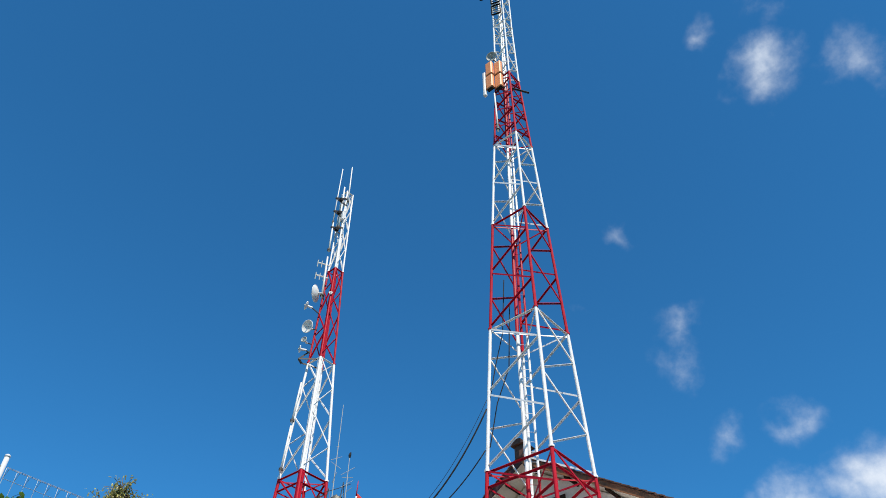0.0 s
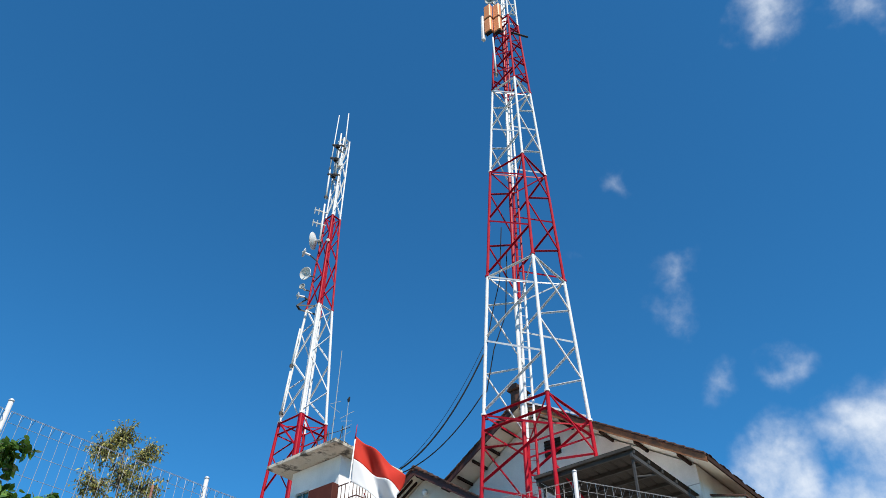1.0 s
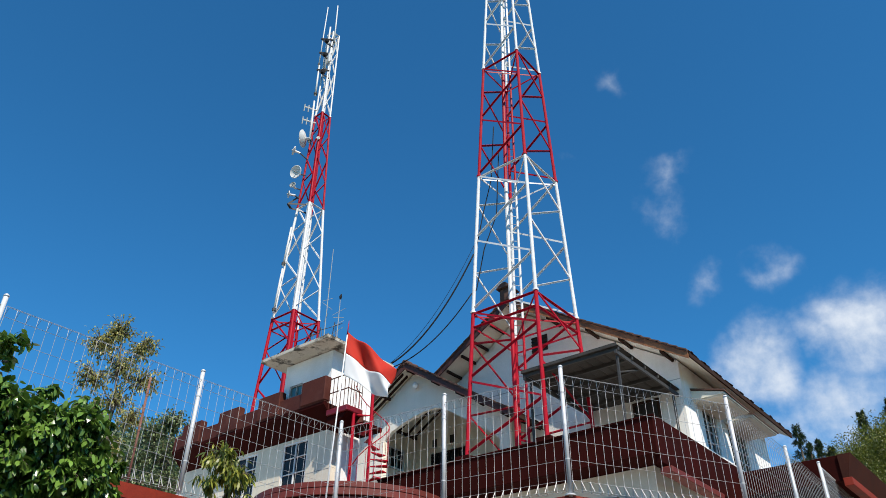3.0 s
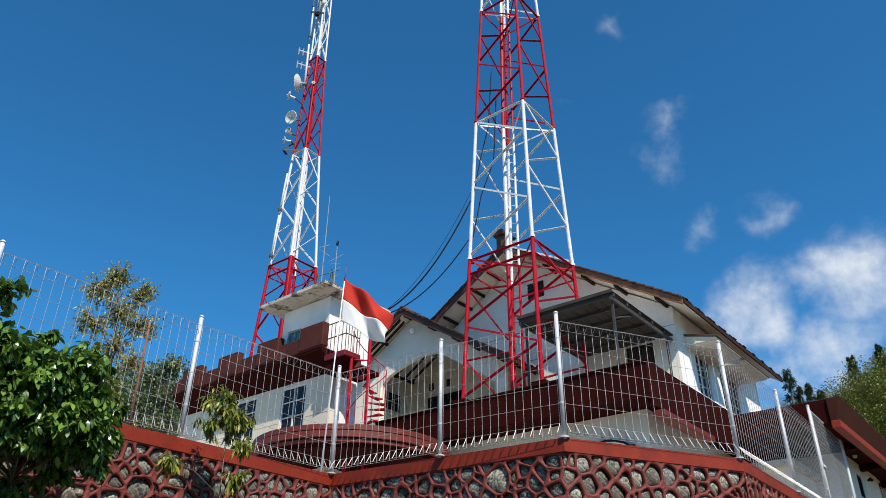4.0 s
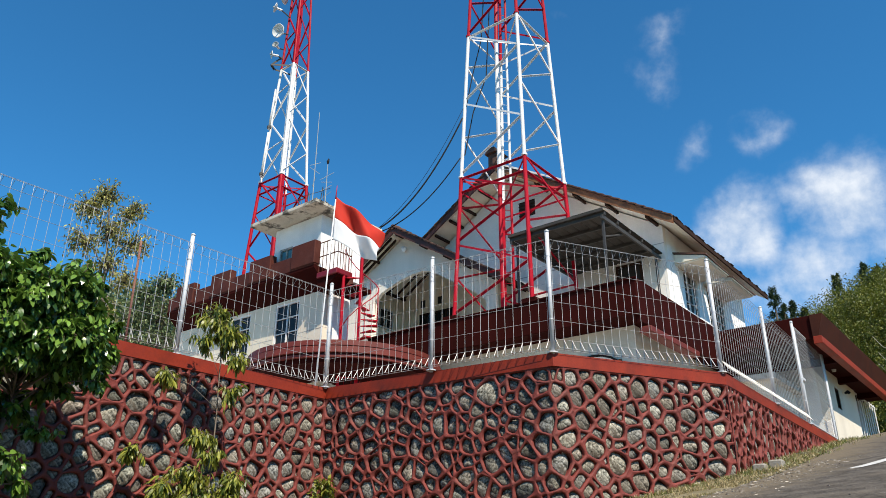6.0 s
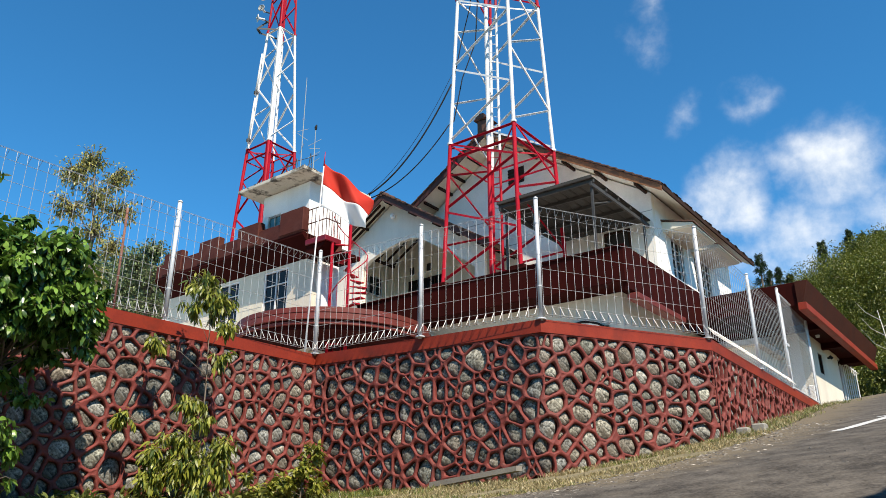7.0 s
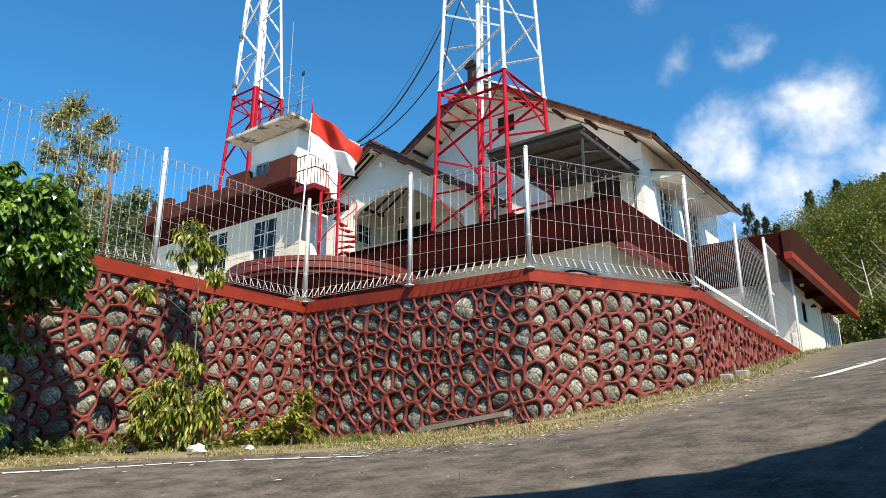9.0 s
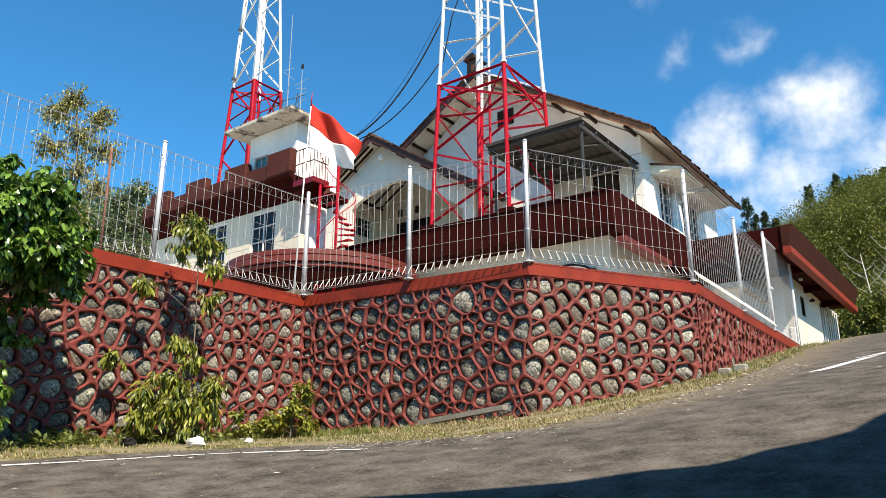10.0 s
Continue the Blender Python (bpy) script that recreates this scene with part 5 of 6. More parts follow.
# ---- outbuilding with a flat maroon roof at the end of the fence ----
ob_ = thing("gate_house", (-7, 26, YARD_Z), "white gate house under a wide maroon flat roof", "house")
part("roof_deck", Mesh().box(-9.6, 21.15, 7.15, -4.2, 31.0, 7.66), MAROON, ob_)
part("side_fascia", Mesh().prism([(-4.2, 7.11), (-4.06, 7.11), (-3.88, 7.70), (-4.2, 7.70)], "y", 20.9, 31.4), FASCIA_BROWN, ob_, "dark brown sloping fascia")
part("front_fascia", Mesh().box(-9.6, 20.95, 7.05, -4.2, 21.15, 7.70, .01), MAROON, ob_, "maroon fascia")
part("edge_strip", Mesh().box(-4.2, 20.88, 6.90, -3.98, 31.4, 7.105, .012), COPING, ob_, "red painted edge strip")
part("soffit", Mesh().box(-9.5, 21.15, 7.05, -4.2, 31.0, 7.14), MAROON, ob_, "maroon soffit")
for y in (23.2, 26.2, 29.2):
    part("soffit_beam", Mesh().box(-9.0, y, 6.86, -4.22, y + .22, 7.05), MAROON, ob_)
m = wall_with_openings(Mesh(), "x", -5.0, .2, 24.2, 28.6, YARD_Z - .6, 7.05, [(25.5, 6.0, 26.1, 6.65)])
# cream instead of white: the roof's shade is put into this wall's colour
part("side_wall", m, BEIGE_WALL, ob_)
part("front_wall", Mesh().box(-9.0, 24.2, YARD_Z - .6, -5.0, 24.4, 7.05), WHITE_WALL, ob_)
part("back_wall", Mesh().box(-9.0, 30.6, YARD_Z - .6, -5.0, 30.8, 7.05), WHITE_WALL, ob_)
build_window(ob_, "x", -4.8, 25.5, 6.0, 26.1, 6.65, bars=1, rows=1, frame_mat=WOOD_DARK)
part("wall_lamp", Mesh().tube([(-4.74, 26.6, 6.62), (-4.64, 26.6, 6.66), (-4.60, 26.6, 6.6)], [.03, .06, .05], 8), BLACK, ob_, "small black wall lamp")
part("soffit_lamp", Mesh().tube([(-4.6, 24.9, 6.98), (-4.6, 24.9, 7.05)], [.05, .07], 10), DISH, ob_, "small white soffit lamp")
part("pillar", Mesh().box(-4.75, 23.0, 4.3, -4.55, 23.2, 5.25, .02), WHITE_WALL, ob_, "low white gate pillar")
bg = thing("bar_gate", (-4.9, 30, 5.2), "white upright bar gate beside the gate house", "gate")
for i in range(9):
    y = 28.8 + i * .42
    part("bar", Mesh().tube([(-4.85, y, 4.9), (-4.85, y, 7.1)], .022, 6), STEEL_WHITE, bg)
for z in (5.25, 7.0):
    part("rail", Mesh().box(-4.87, 28.7, z, -4.83, 32.3, z + .05), STEEL_WHITE, bg)

# low building part between fence and gate house
sh = thing("side_shed", (-7, 19.5, YARD_Z), "low cream shed wall with a thin flat roof", "shed")
part("wall", Mesh().box(-6.6, 21.5, YARD_Z, -5.6, 24.0, 6.25), BEIGE_WALL, sh)
part("roof_edge", Mesh().box(-6.7, 21.3, 6.25, -5.4, 24.1, 6.42, .01), CONCRETE, sh)

# ---- road markings ----
def stripe(name, pts, width, label, lift=.042):
    m = Mesh()
    for i, p in enumerate(pts):
        a, b = Vector(pts[max(0, i - 1)]), Vector(pts[min(len(pts) - 1, i + 1)])
        d = (b - a).normalized()
        n = Vector((-d[1], d[0])) * width / 2
        for s in (-1, 1):
            x, y = p[0] + n[0] * s, p[1] + n[1] * s
            m.v.append((x, y, max(road_z(x, y), ground_z(x, y)) + lift))
    for i in range(len(pts) - 1):
        m.f.append((2 * i, 2 * i + 1, 2 * i + 3, 2 * i + 2))
        m.mi.append(0)
    m.f = [tuple(reversed(f)) for f in m.f]
    single(name, m, ROAD_PAINT, label, "road marking", "road markings", kind="structure")


edge_pts = smooth_line([(-8.75, 1.8), (-8.52, 2.8), (-8.32, 3.6), (-8.13, 4.1), (-7.9, 4.6), (-7.64, 5.12), (-7.24, 5.57), (-6.54, 5.95), (-5.64, 6.2)], 24)
start, run = 0, 0.0
dash = random.Random(41)
goal = .34
for i in range(1, len(edge_pts)):
    run += (edge_pts[i] - edge_pts[i - 1]).length
    if run > goal or i == len(edge_pts) - 1:
        if i - start > 1:
            stripe("road_line", [tuple(p) for p in edge_pts[start:i]], .085 + dash.uniform(-.012, .012), "worn white dash of the road's edge line")
        start, run, goal = i, 0.0, dash.uniform(.26, .42)
stripe("road_line", smooth_line([(-2.09, 11.36), (-1.93, 11.75), (-1.82, 12.2), (-1.66, 12.75), (-1.50, 13.5)], 6), .20, "worn white line at the road's bend")
stripe("road_line", smooth_line([(-1.50, 13.5), (-1.3, 13.75), (-.9, 13.85), (-.3, 13.7)], 5), .20, "worn white line bending across the road")
stripe("road_line", smooth_line([(-1.78, 13.05), (-1.6, 13.2), (-1.48, 13.35)], 4), .12, "short worn white line branching off", .05)

# ---- things by the roadside ----
m = Mesh().prism([(-7.55, 2.11), (-5.95, 2.30), (-5.95, 2.37), (-7.55, 2.19)], "y", 9.42, 9.58)
single("plank", m, PLANK, "weathered grey plank lying along the foot of the wall", "plank", at=(-6.7, 9.5, 2.2))
for x, y, s in ((-3.86, 13.35, .11), (-3.70, 13.76, .12), (-3.92, 13.60, .08)):
    z = road_z(x, y)
    single("concrete_block", Mesh().box(x - s, y - s * .8, z - .04, x + s, y + s * .8, z + s * 1.15, .025), PALE_STONE, "pale concrete block by the wall", "block", "loose blocks", at=(x, y, z))
for x, y, s in ((-9.9, 7.9, .07), (-3.95, 16.6, .10)):
    z = road_z(x, y)
    m = Mesh().prism([(x - s, y - s * .5), (x + s * .2, y - s * .7), (x + s, y), (x + s * .3, y + s * .6), (x - s * .8, y + s * .5)], "z", z - .04, z + s * .6)
    single("pale_stone", m, PALE_STONE, "pale broken stone lying in the grass", "stone", "loose stones", at=(x, y, z))


def build_bag(x, y, r, mat, label, seed):
    """A crumpled bag: a squashed ball pushed in and out."""
    rng = random.Random(seed)
    z = ground_z(x, y)
    n, rows = 12, 7
    m = Mesh()
    for j in range(rows + 1):
        a = math.pi * j / rows
        for i in range(n):
            b = 2 * math.pi * i / n
            q = r * rng.uniform(.72, 1.18)
            m.v.append((x + q * math.sin(a) * math.cos(b), y + q * math.sin(a) * math.sin(b) * .8, z + r * .42 + q * .62 * -math.cos(a)))
    for j in range(rows):
        for i in range(n):
            k = (i + 1) % n
            m.f.append((j * n + i, j * n + k, (j + 1) * n + k, (j + 1) * n + i))
            m.mi.append(0)
    single("plastic_bag", m, mat, label, "bag", "litter bags", at=(x, y, z))


build_bag(-8.80, 6.26, .14, DISH, "crumpled white plastic bag lying in the grass", 61)
build_bag(-9.65, 5.80, .12, BLACK, "crumpled black plastic bag lying in the weeds", 62)
build_bag(-8.84, 7.17, .07, DISH, "scrap of white plastic lying in the grass", 63)


# ---- plants ----
def leaf(m, p, d, up, ln, wd, fold=.25, oval=False):
    """A leaf of two bent halves along d; oval: with a rounded outline."""
    d = d.normalized()
    s = d.cross(up)
    s = s.normalized() if s.length > 1e-4 else d.orthogonal().normalized()
    nrm = s.cross(d)
    o = len(m.v)
    tip = p + d * ln - nrm * (ln * .25)
    if oval:
        a, b = p + d * (ln * .28), p + d * (ln * .66) - nrm * (ln * .09)
        ea, eb = s * (wd * .42) + nrm * (fold * wd * .8), s * (wd * .46) + nrm * (fold * wd * .7)
        m.v += [tuple(q) for q in (p, a + ea, b + eb, tip, b - eb, a - ea, a, b)]
        m.f += [(o, o + 1, o + 6), (o + 1, o + 2, o + 7, o + 6), (o + 2, o + 3, o + 7), (o, o + 6, o + 5), (o + 6, o + 7, o + 4, o + 5), (o + 7, o + 3, o + 4)]
        m.mi += [0] * 6
        return
    mid = p + d * (ln * .45)
    m.v += [tuple(p), tuple(mid + s * wd * .5 + nrm * fold * wd), tuple(tip), tuple(mid - s * wd * .5 + nrm * fold * wd), tuple(mid)]
    m.f += [(o, o + 1, o + 4), (o + 1, o + 2, o + 4), (o, o + 4, o + 3), (o + 4, o + 2, o + 3)]
    m.mi += [0, 0, 0, 0]


def rnd_dir(rng, flat=1.0):
    v = Vector((rng.gauss(0, 1), rng.gauss(0, 1), rng.gauss(0, 1) * flat))
    return v.normalized()


def build_tree(name, base, trunk_top, r0, clumps, leaf_mat, ln, wd, label, category, droop=.5, seed=1, bark=BARK, twig_r=.012, dense=1.0):
    """A tapered trunk, limbs to each clump (centre, radius, number of leaves), and leaves round them."""
    rng = random.Random(seed)
    base, top = Vector(base), Vector(trunk_top)
    t = thing(name, tuple(base), label, category)
    n = 6
    pts = [base + (top - base) * (i / n) + Vector((rng.uniform(-1, 1), rng.uniform(-1, 1), 0)) * .03 * (i > 0) for i in range(n + 1)]
    m = Mesh().tube(pts, [r0 * (1 - .75 * i / n) for i in range(n + 1)], 8)
    part("trunk", m, bark, t, smooth=True)
    lv = Mesh()
    for c, r, k in clumps:
        c = Vector(c)
        zt = min(max((c.z - .5 * r - base.z) / max(.1, top.z - base.z) * .85, .1), .97)
        s = base + (top - base) * zt
        mid = s * .45 + c * .55 + Vector((0, 0, .08))
        rr = max(twig_r * .6, r0 * .35 * (1 - zt * .6))
        part("limb", Mesh().tube([s, mid, c], [rr, rr * .65, rr * .35], 6), bark, t, smooth=True)
        tw = Mesh()
        for i in range(max(5, int(k * dense / 14))):
            d = rnd_dir(rng, .8)
            e = c + d * r * rng.uniform(.5, 1.0)
            tw.tube([c * .85 + s * .15, c + (e - c) * .6 + Vector((0, 0, .04)), e], [twig_r * .55, twig_r * .35, twig_r * .2], 4, cap=False)
            for j in range(14):
                u = rng.uniform(.25, 1.05)
                p = c + (e - c) * u + rnd_dir(rng) * r * .16
                d2 = (rnd_dir(rng) + Vector((0, 0, -droop)) + d * .4)
                leaf(lv, p, d2, Vector((rng.uniform(-.4, .4), rng.uniform(-.4, .4), 1)), ln * rng.uniform(.65, 1.2), wd * rng.uniform(.7, 1.15), oval=True)
        part("twig_spray", tw, bark, t)["kind"] = "stuff"
    part("crown", lv, leaf_mat, t, "many separate leaves")["kind"] = "stuff"
    return t


# roadside tree with large glossy leaves, in front of the wall: its crown in tiers (height, from and to along the wall, radius)
def crown_clumps():
    rng = random.Random(19)
    out = []
    for z, y0, y1, r in ((4.83, 2.2, 4.12, .29), (4.62, 1.9, 4.34, .33), (4.32, 1.8, 4.50, .32), (4.06, 1.9, 4.52, .30), (3.83, 2.4, 4.58, .26)):
        k = round((y1 - y0) / .34)
        for j in range(k + 1):
            y = y0 + (y1 - y0) * j / k
            out.append(((-9.40 + rng.uniform(-.1, .12), y, z + rng.uniform(-.06, .06)), r * rng.uniform(.9, 1.1), rng.randint(210, 270)))
            if j < k and z < 4.8:      # a second layer towards the road
                out.append(((-8.85 + rng.uniform(-.1, .1), y - .02, z + rng.uniform(-.05, .08)), r * 1.05, rng.randint(220, 270)))
    # sprigs that stand out of the crown, then thin shaded boughs below it
    for y, z in ((4.72, 4.42), (4.36, 4.92), (3.98, 5.08), (3.6, 5.12), (4.70, 4.08), (4.62, 3.70)):
        out.append(((-9.3, y, z), rng.uniform(.11, .16), 46))
    for y, z, r, k in ((4.15, 3.55, .26, 130), (3.75, 3.3, .32, 150), (3.2, 3.4, .4, 170), (4.1, 3.0, .24, 60), (3.35, 2.8, .36, 130), (3.8, 2.65, .3, 90), (4.05, 2.4, .22, 54), (3.5, 2.2, .3, 100), (3.9, 2.05, .2, 40)):
        out.append(((-9.48, y, z), r, k))
    return out


build_tree("roadside_tree", (-9.45, 3.45, 1.62), (-9.40, 3.85, 4.6), .06, crown_clumps(),
           LEAF_DARK, .135, .058, "leafy roadside tree with large glossy green leaves", "tree", droop=.9, seed=3, dense=1.9)
# leaves of a second tree beyond the fence at the edge of the view
build_tree("yard_tree", (-11.3, 3.05, YARD_Z), (-10.9, 3.15, 6.0), .05,
           [((-10.35, 3.25, 5.95), .34, 150), ((-10.45, 3.1, 5.55), .34, 120), ((-10.9, 3.05, 6.15), .35, 120)], LEAF_DARK, .15, .08, "leafy green tree beside the fence", "tree", seed=4)
# sparse yellowing tree behind the fence
SPARSE = [(-12.38, 5.68, 7.72, .36, 130), (-12.48, 5.42, 7.42, .36, 130), (-12.15, 6.08, 7.46, .34, 120), (-12.3, 5.8, 7.05, .44, 120), (-12.46, 5.46, 6.78, .38, 120),
          (-12.1, 6.18, 6.88, .38, 120), (-12.25, 5.9, 6.40, .38, 100), (-12.42, 5.55, 6.12, .34, 90), (-12.1, 6.15, 6.15, .32, 80), (-12.2, 6.0, 5.6, .28, 60), (-12.35, 5.68, 5.5, .28, 60)]
build_tree("sparse_tree", (-12.2, 5.98, YARD_Z), (-12.32, 5.75, 7.45), .05,
           [((x, y, z), r, k) for x, y, z, r, k in SPARSE],
           LEAF_SPARSE, .072, .029, "sparse slender tree with yellowing leaves behind the fence", "tree", droop=.8, seed=5, twig_r=.018, dense=4.4)
# tall tree beyond the yard
build_tree("far_tree", (-36.6, 21.2, YARD_Z), (-36.8, 21.1, 15.0), .22,
           [((-36.9, 21.1, 15.9), .95, 220), ((-37.3, 20.3, 15.0), 1.0, 220), ((-36.3, 22.0, 15.1), 1.0, 220), ((-36.9, 21.0, 14.1), 1.3, 260), ((-37.5, 19.9, 13.6), 1.0, 200), ((-36.0, 22.6, 13.7), 1.1, 220), ((-36.9, 21.2, 12.7), 1.4, 260),
            ((-37.6, 19.7, 12.2), 1.2, 220), ((-36.0, 22.7, 12.2), 1.2, 220), ((-35.6, 23.4, 13.0), .8, 140), ((-37.9, 19.0, 13.0), .8, 120)],
           LEAF_FAR, .20, .10, "tall green tree standing beyond the yard", "tree", droop=.3, seed=9, twig_r=.05, dense=4.5)
# sapling with drooping leaf bunches against the wall
build_tree("sapling", (-9.75, 6.82, 1.80), (-9.80, 6.68, 5.3), .017,
           [((-9.84, 6.60, 5.15), .33, 190), ((-9.70, 6.75, 4.85), .33, 190), ((-9.92, 6.45, 4.75), .22, 70), ((-10.12, 6.08, 4.16), .22, 80), ((-9.64, 6.85, 3.98), .20, 70), ((-9.60, 6.88, 4.5), .2, 70),
            ((-10.27, 5.82, 3.02), .20, 70), ((-9.80, 6.58, 3.28), .24, 110), ((-9.72, 6.72, 3.05), .2, 60), ((-10.03, 6.22, 2.55), .28, 130), ((-9.50, 6.99, 2.66), .28, 120), ((-9.80, 6.57, 2.40), .38, 280), ((-10.05, 6.25, 2.2), .3, 160), ((-9.55, 6.9, 2.35), .32, 180), ((-9.85, 6.5, 2.75), .3, 140), ((-9.7, 6.75, 2.0), .28, 120)],
           LEAF_SAPLING, .155, .036, "young sapling with drooping yellow green leaf bunches", "tree", droop=1.2, seed=6, dense=2.3, bark=TWIG_BARK, twig_r=.009)
# leafy shrub in the wall's inner corner
build_tree("shrub", (-9.72, 8.75, 1.86), (-9.68, 8.8, 2.6), .02,
           [((-9.62, 8.9, 2.72), .2, 110), ((-9.68, 8.82, 2.42), .26, 170), ((-9.85, 8.6, 2.2), .26, 150), ((-9.55, 8.95, 2.15), .24, 130), ((-10.1, 8.3, 2.15), .22, 110), ((-10.25, 8.1, 2.3), .15, 50)],
           LEAF_YELLOW, .12, .05, "bright green leafy shrub at the foot of the wall", "shrub", droop=.5, seed=7, dense=1.8)


def build_grass():
    """Tufts along the verge between road and wall, thicker near the wall's foot."""
    rng = random.Random(11)
    dry, green = Mesh(), Mesh()

    def tuft(x, y, h, k, m=dry):
        z = max(ground_z(x, y), road_z(x, y))
        for _ in range(k):
            d = Vector((rng.gauss(0, .45), rng.gauss(0, .45), 1)).normalized()
            p = Vector((x + rng.gauss(0, .05), y + rng.gauss(0, .05), z))
            hh = h * rng.uniform(.5, 1.3)
            s = Vector((rng.gauss(0, 1), rng.gauss(0, 1), 0)).normalized() * .006
            o = len(m.v)
            q, e = p + d * hh * .55, p + d * hh + Vector((d.x, d.y, -.3)) * hh * .25
            m.v.extend([tuple(p - s), tuple(p + s), tuple(q + s * .8), tuple(q - s * .8), tuple(e)])
            m.f.extend([(o, o + 1, o + 2, o + 3), (o + 3, o + 2, o + 4)])
            m.mi.extend([0, 0])
    for _ in range(1300):
        t = rng.random()
        # near the wall's foot, along its three nearer faces
        if t < .45:
            y = rng.uniform(2.5, 9.6)
            x = -10.6 + abs(rng.gauss(0, .35))
            h = rng.choice((.05, .09, .16))
        elif t < .8:
            x = rng.uniform(-10.4, -5.9)
            y = 9.7 - abs(rng.gauss(0, .4))
            h = .10 if x > -8.5 else .15
        else:
            u = rng.random()
            x = -5.8 + u * 1.75 + abs(rng.gauss(0, .2)) * .85
            y = 9.95 + u * 2.7 - abs(rng.gauss(0, .2)) * .53
            h = .08
        tuft(x, y, h, rng.randint(5, 10), green if rng.random() < (.9 if x < -8 else .3) else dry)
    # broad-leaved weeds in clumps along the nearer foot of the wall
    for _ in range(260):
        y = rng.uniform(2.6, 9.4)
        if noise.noise((y * 1.3, 4, 1)) < -.15 and rng.random() < .7:
            continue
        x = -10.5 + abs(rng.gauss(0, .30))
        z = max(ground_z(x, y), road_z(x, y))
        big = rng.uniform(.06, .15)
        for _ in range(rng.randint(6, 12)):
            d = Vector((rng.gauss(0, 1), rng.gauss(0, 1), rng.uniform(.2, 1.6)))
            leaf(green, Vector((x, y, z + rng.uniform(0, big))) + d.normalized() * big * .4, d, Vector((rng.gauss(0, .3), rng.gauss(0, .3), 1)), big * rng.uniform(.7, 1.2), big * .38, oval=True)
    for _ in range(420):
        y = rng.uniform(12.8, 22)
        x = -4.1 + abs(rng.gauss(0, .35))
        tuft(x, y, .11, rng.randint(5, 9), green if rng.random() < .5 else dry)
    count = 0
    while count < 9500:
        i = rng.randrange(30, len(EDGE_LINE) - 40)
        p, q = EDGE_LINE[i], EDGE_LINE[i + 1]
        d = (q - p).normalized()
        w = rng.uniform(-.12, 2.6) * (1 if p[1] < 8.5 else .35)
        if noise.noise((p[0] * .9 - w, p[1] * .9 + w, 2)) < -.12:
            continue
        x, y = p[0] - d[1] * w + rng.gauss(0, .05), p[1] + d[0] * w + rng.gauss(0, .05)
        if x < -10.55 or (x < -5.8 and y > 9.65) or (x >= -5.8 and (y - 9.95) * 1.72 > (x + 5.86) * 2.77 - .2 and x < -4.1):
            continue
        count += 1
        tuft(x, y, rng.choice((.025, .035, .05)), rng.randint(3, 6), green if rng.random() < (.35 if y < 8 else .08) else dry)
    # straw and weeds along the joints of the road
    for x0, y0, x1, y1, k in ((-6.5, 4.4, -5.7, 5.1, 10), (-5.45, 5.0, -5.1, 5.6, 9), (-4.95, 5.2, -4.55, 5.75, 8), (-4.7, 5.6, -4.1, 5.75, 14), (-4.2, 4.75, -3.95, 4.95, 7), (-3.8, 5.35, -3.4, 5.5, 8), (-6.9, 4.1, -6.3, 4.5, 6), (-2.9, 6.2, -2.6, 6.4, 5), (-3.6, 4.9, -3.2, 5.1, 6)):
        for _ in range(k):
            t = rng.random()
            tuft(x0 + (x1 - x0) * t + rng.gauss(0, .03), y0 + (y1 - y0) * t + rng.gauss(0, .03), rng.choice((.02, .03, .06)), rng.randint(3, 6), green if rng.random() < .25 else dry)
    single("roadside_grass", dry, GRASS, "dry straw coloured grass along the verge", "grass", kind="stuff")
    single("roadside_weeds", green, WEED, "green weeds along the foot of the wall", "weeds", kind="stuff")


build_grass()


def build_litter():
    """Straw, grit and pale chips strewn over the road, thickest beside the verge."""
    rng = random.Random(17)
    m = Mesh()
    for k in range(2600):
        i = rng.randrange(20, len(EDGE_LINE) - 60)
        p, q = EDGE_LINE[i], EDGE_LINE[i + 1]
        d = (q - p).normalized()
        if p[1] < 6.6 and rng.random() < .8:
            continue
        w = abs(rng.gauss(0, .45)) if k < 2250 else rng.uniform(0, 4.5)
        x, y = p[0] + d[1] * w + rng.gauss(0, .1), p[1] - d[0] * w + rng.gauss(0, .1)
        z = max(road_z(x, y), ground_z(x, y)) + .037
        a = rng.uniform(0, 6.28)
        ln, wd = (rng.uniform(.015, .045), .0035) if rng.random() < .7 else (rng.uniform(.005, .014), rng.uniform(.004, .010))
        c, s = math.cos(a), math.sin(a)
        h = rng.uniform(.002, .012)
        o = len(m.v)
        for u, v, e in ((-ln, -wd, 0), (ln, -wd, 0), (ln, wd, 0), (-ln, wd, 0), (0, 0, h)):
            xx, yy = x + u * c - v * s, y + u * s + v * c
            m.v.append((xx, yy, max(road_z(xx, yy), ground_z(xx, yy)) + .036 + e))
        m.f += [(o, o + 1, o + 4), (o + 1, o + 2, o + 4), (o + 2, o + 3, o + 4), (o + 3, o, o + 4)]
        m.mi += [0] * 4
    single("road_litter", m, LITTER, "straw and grit strewn over the asphalt", "litter", kind="stuff")


build_litter()


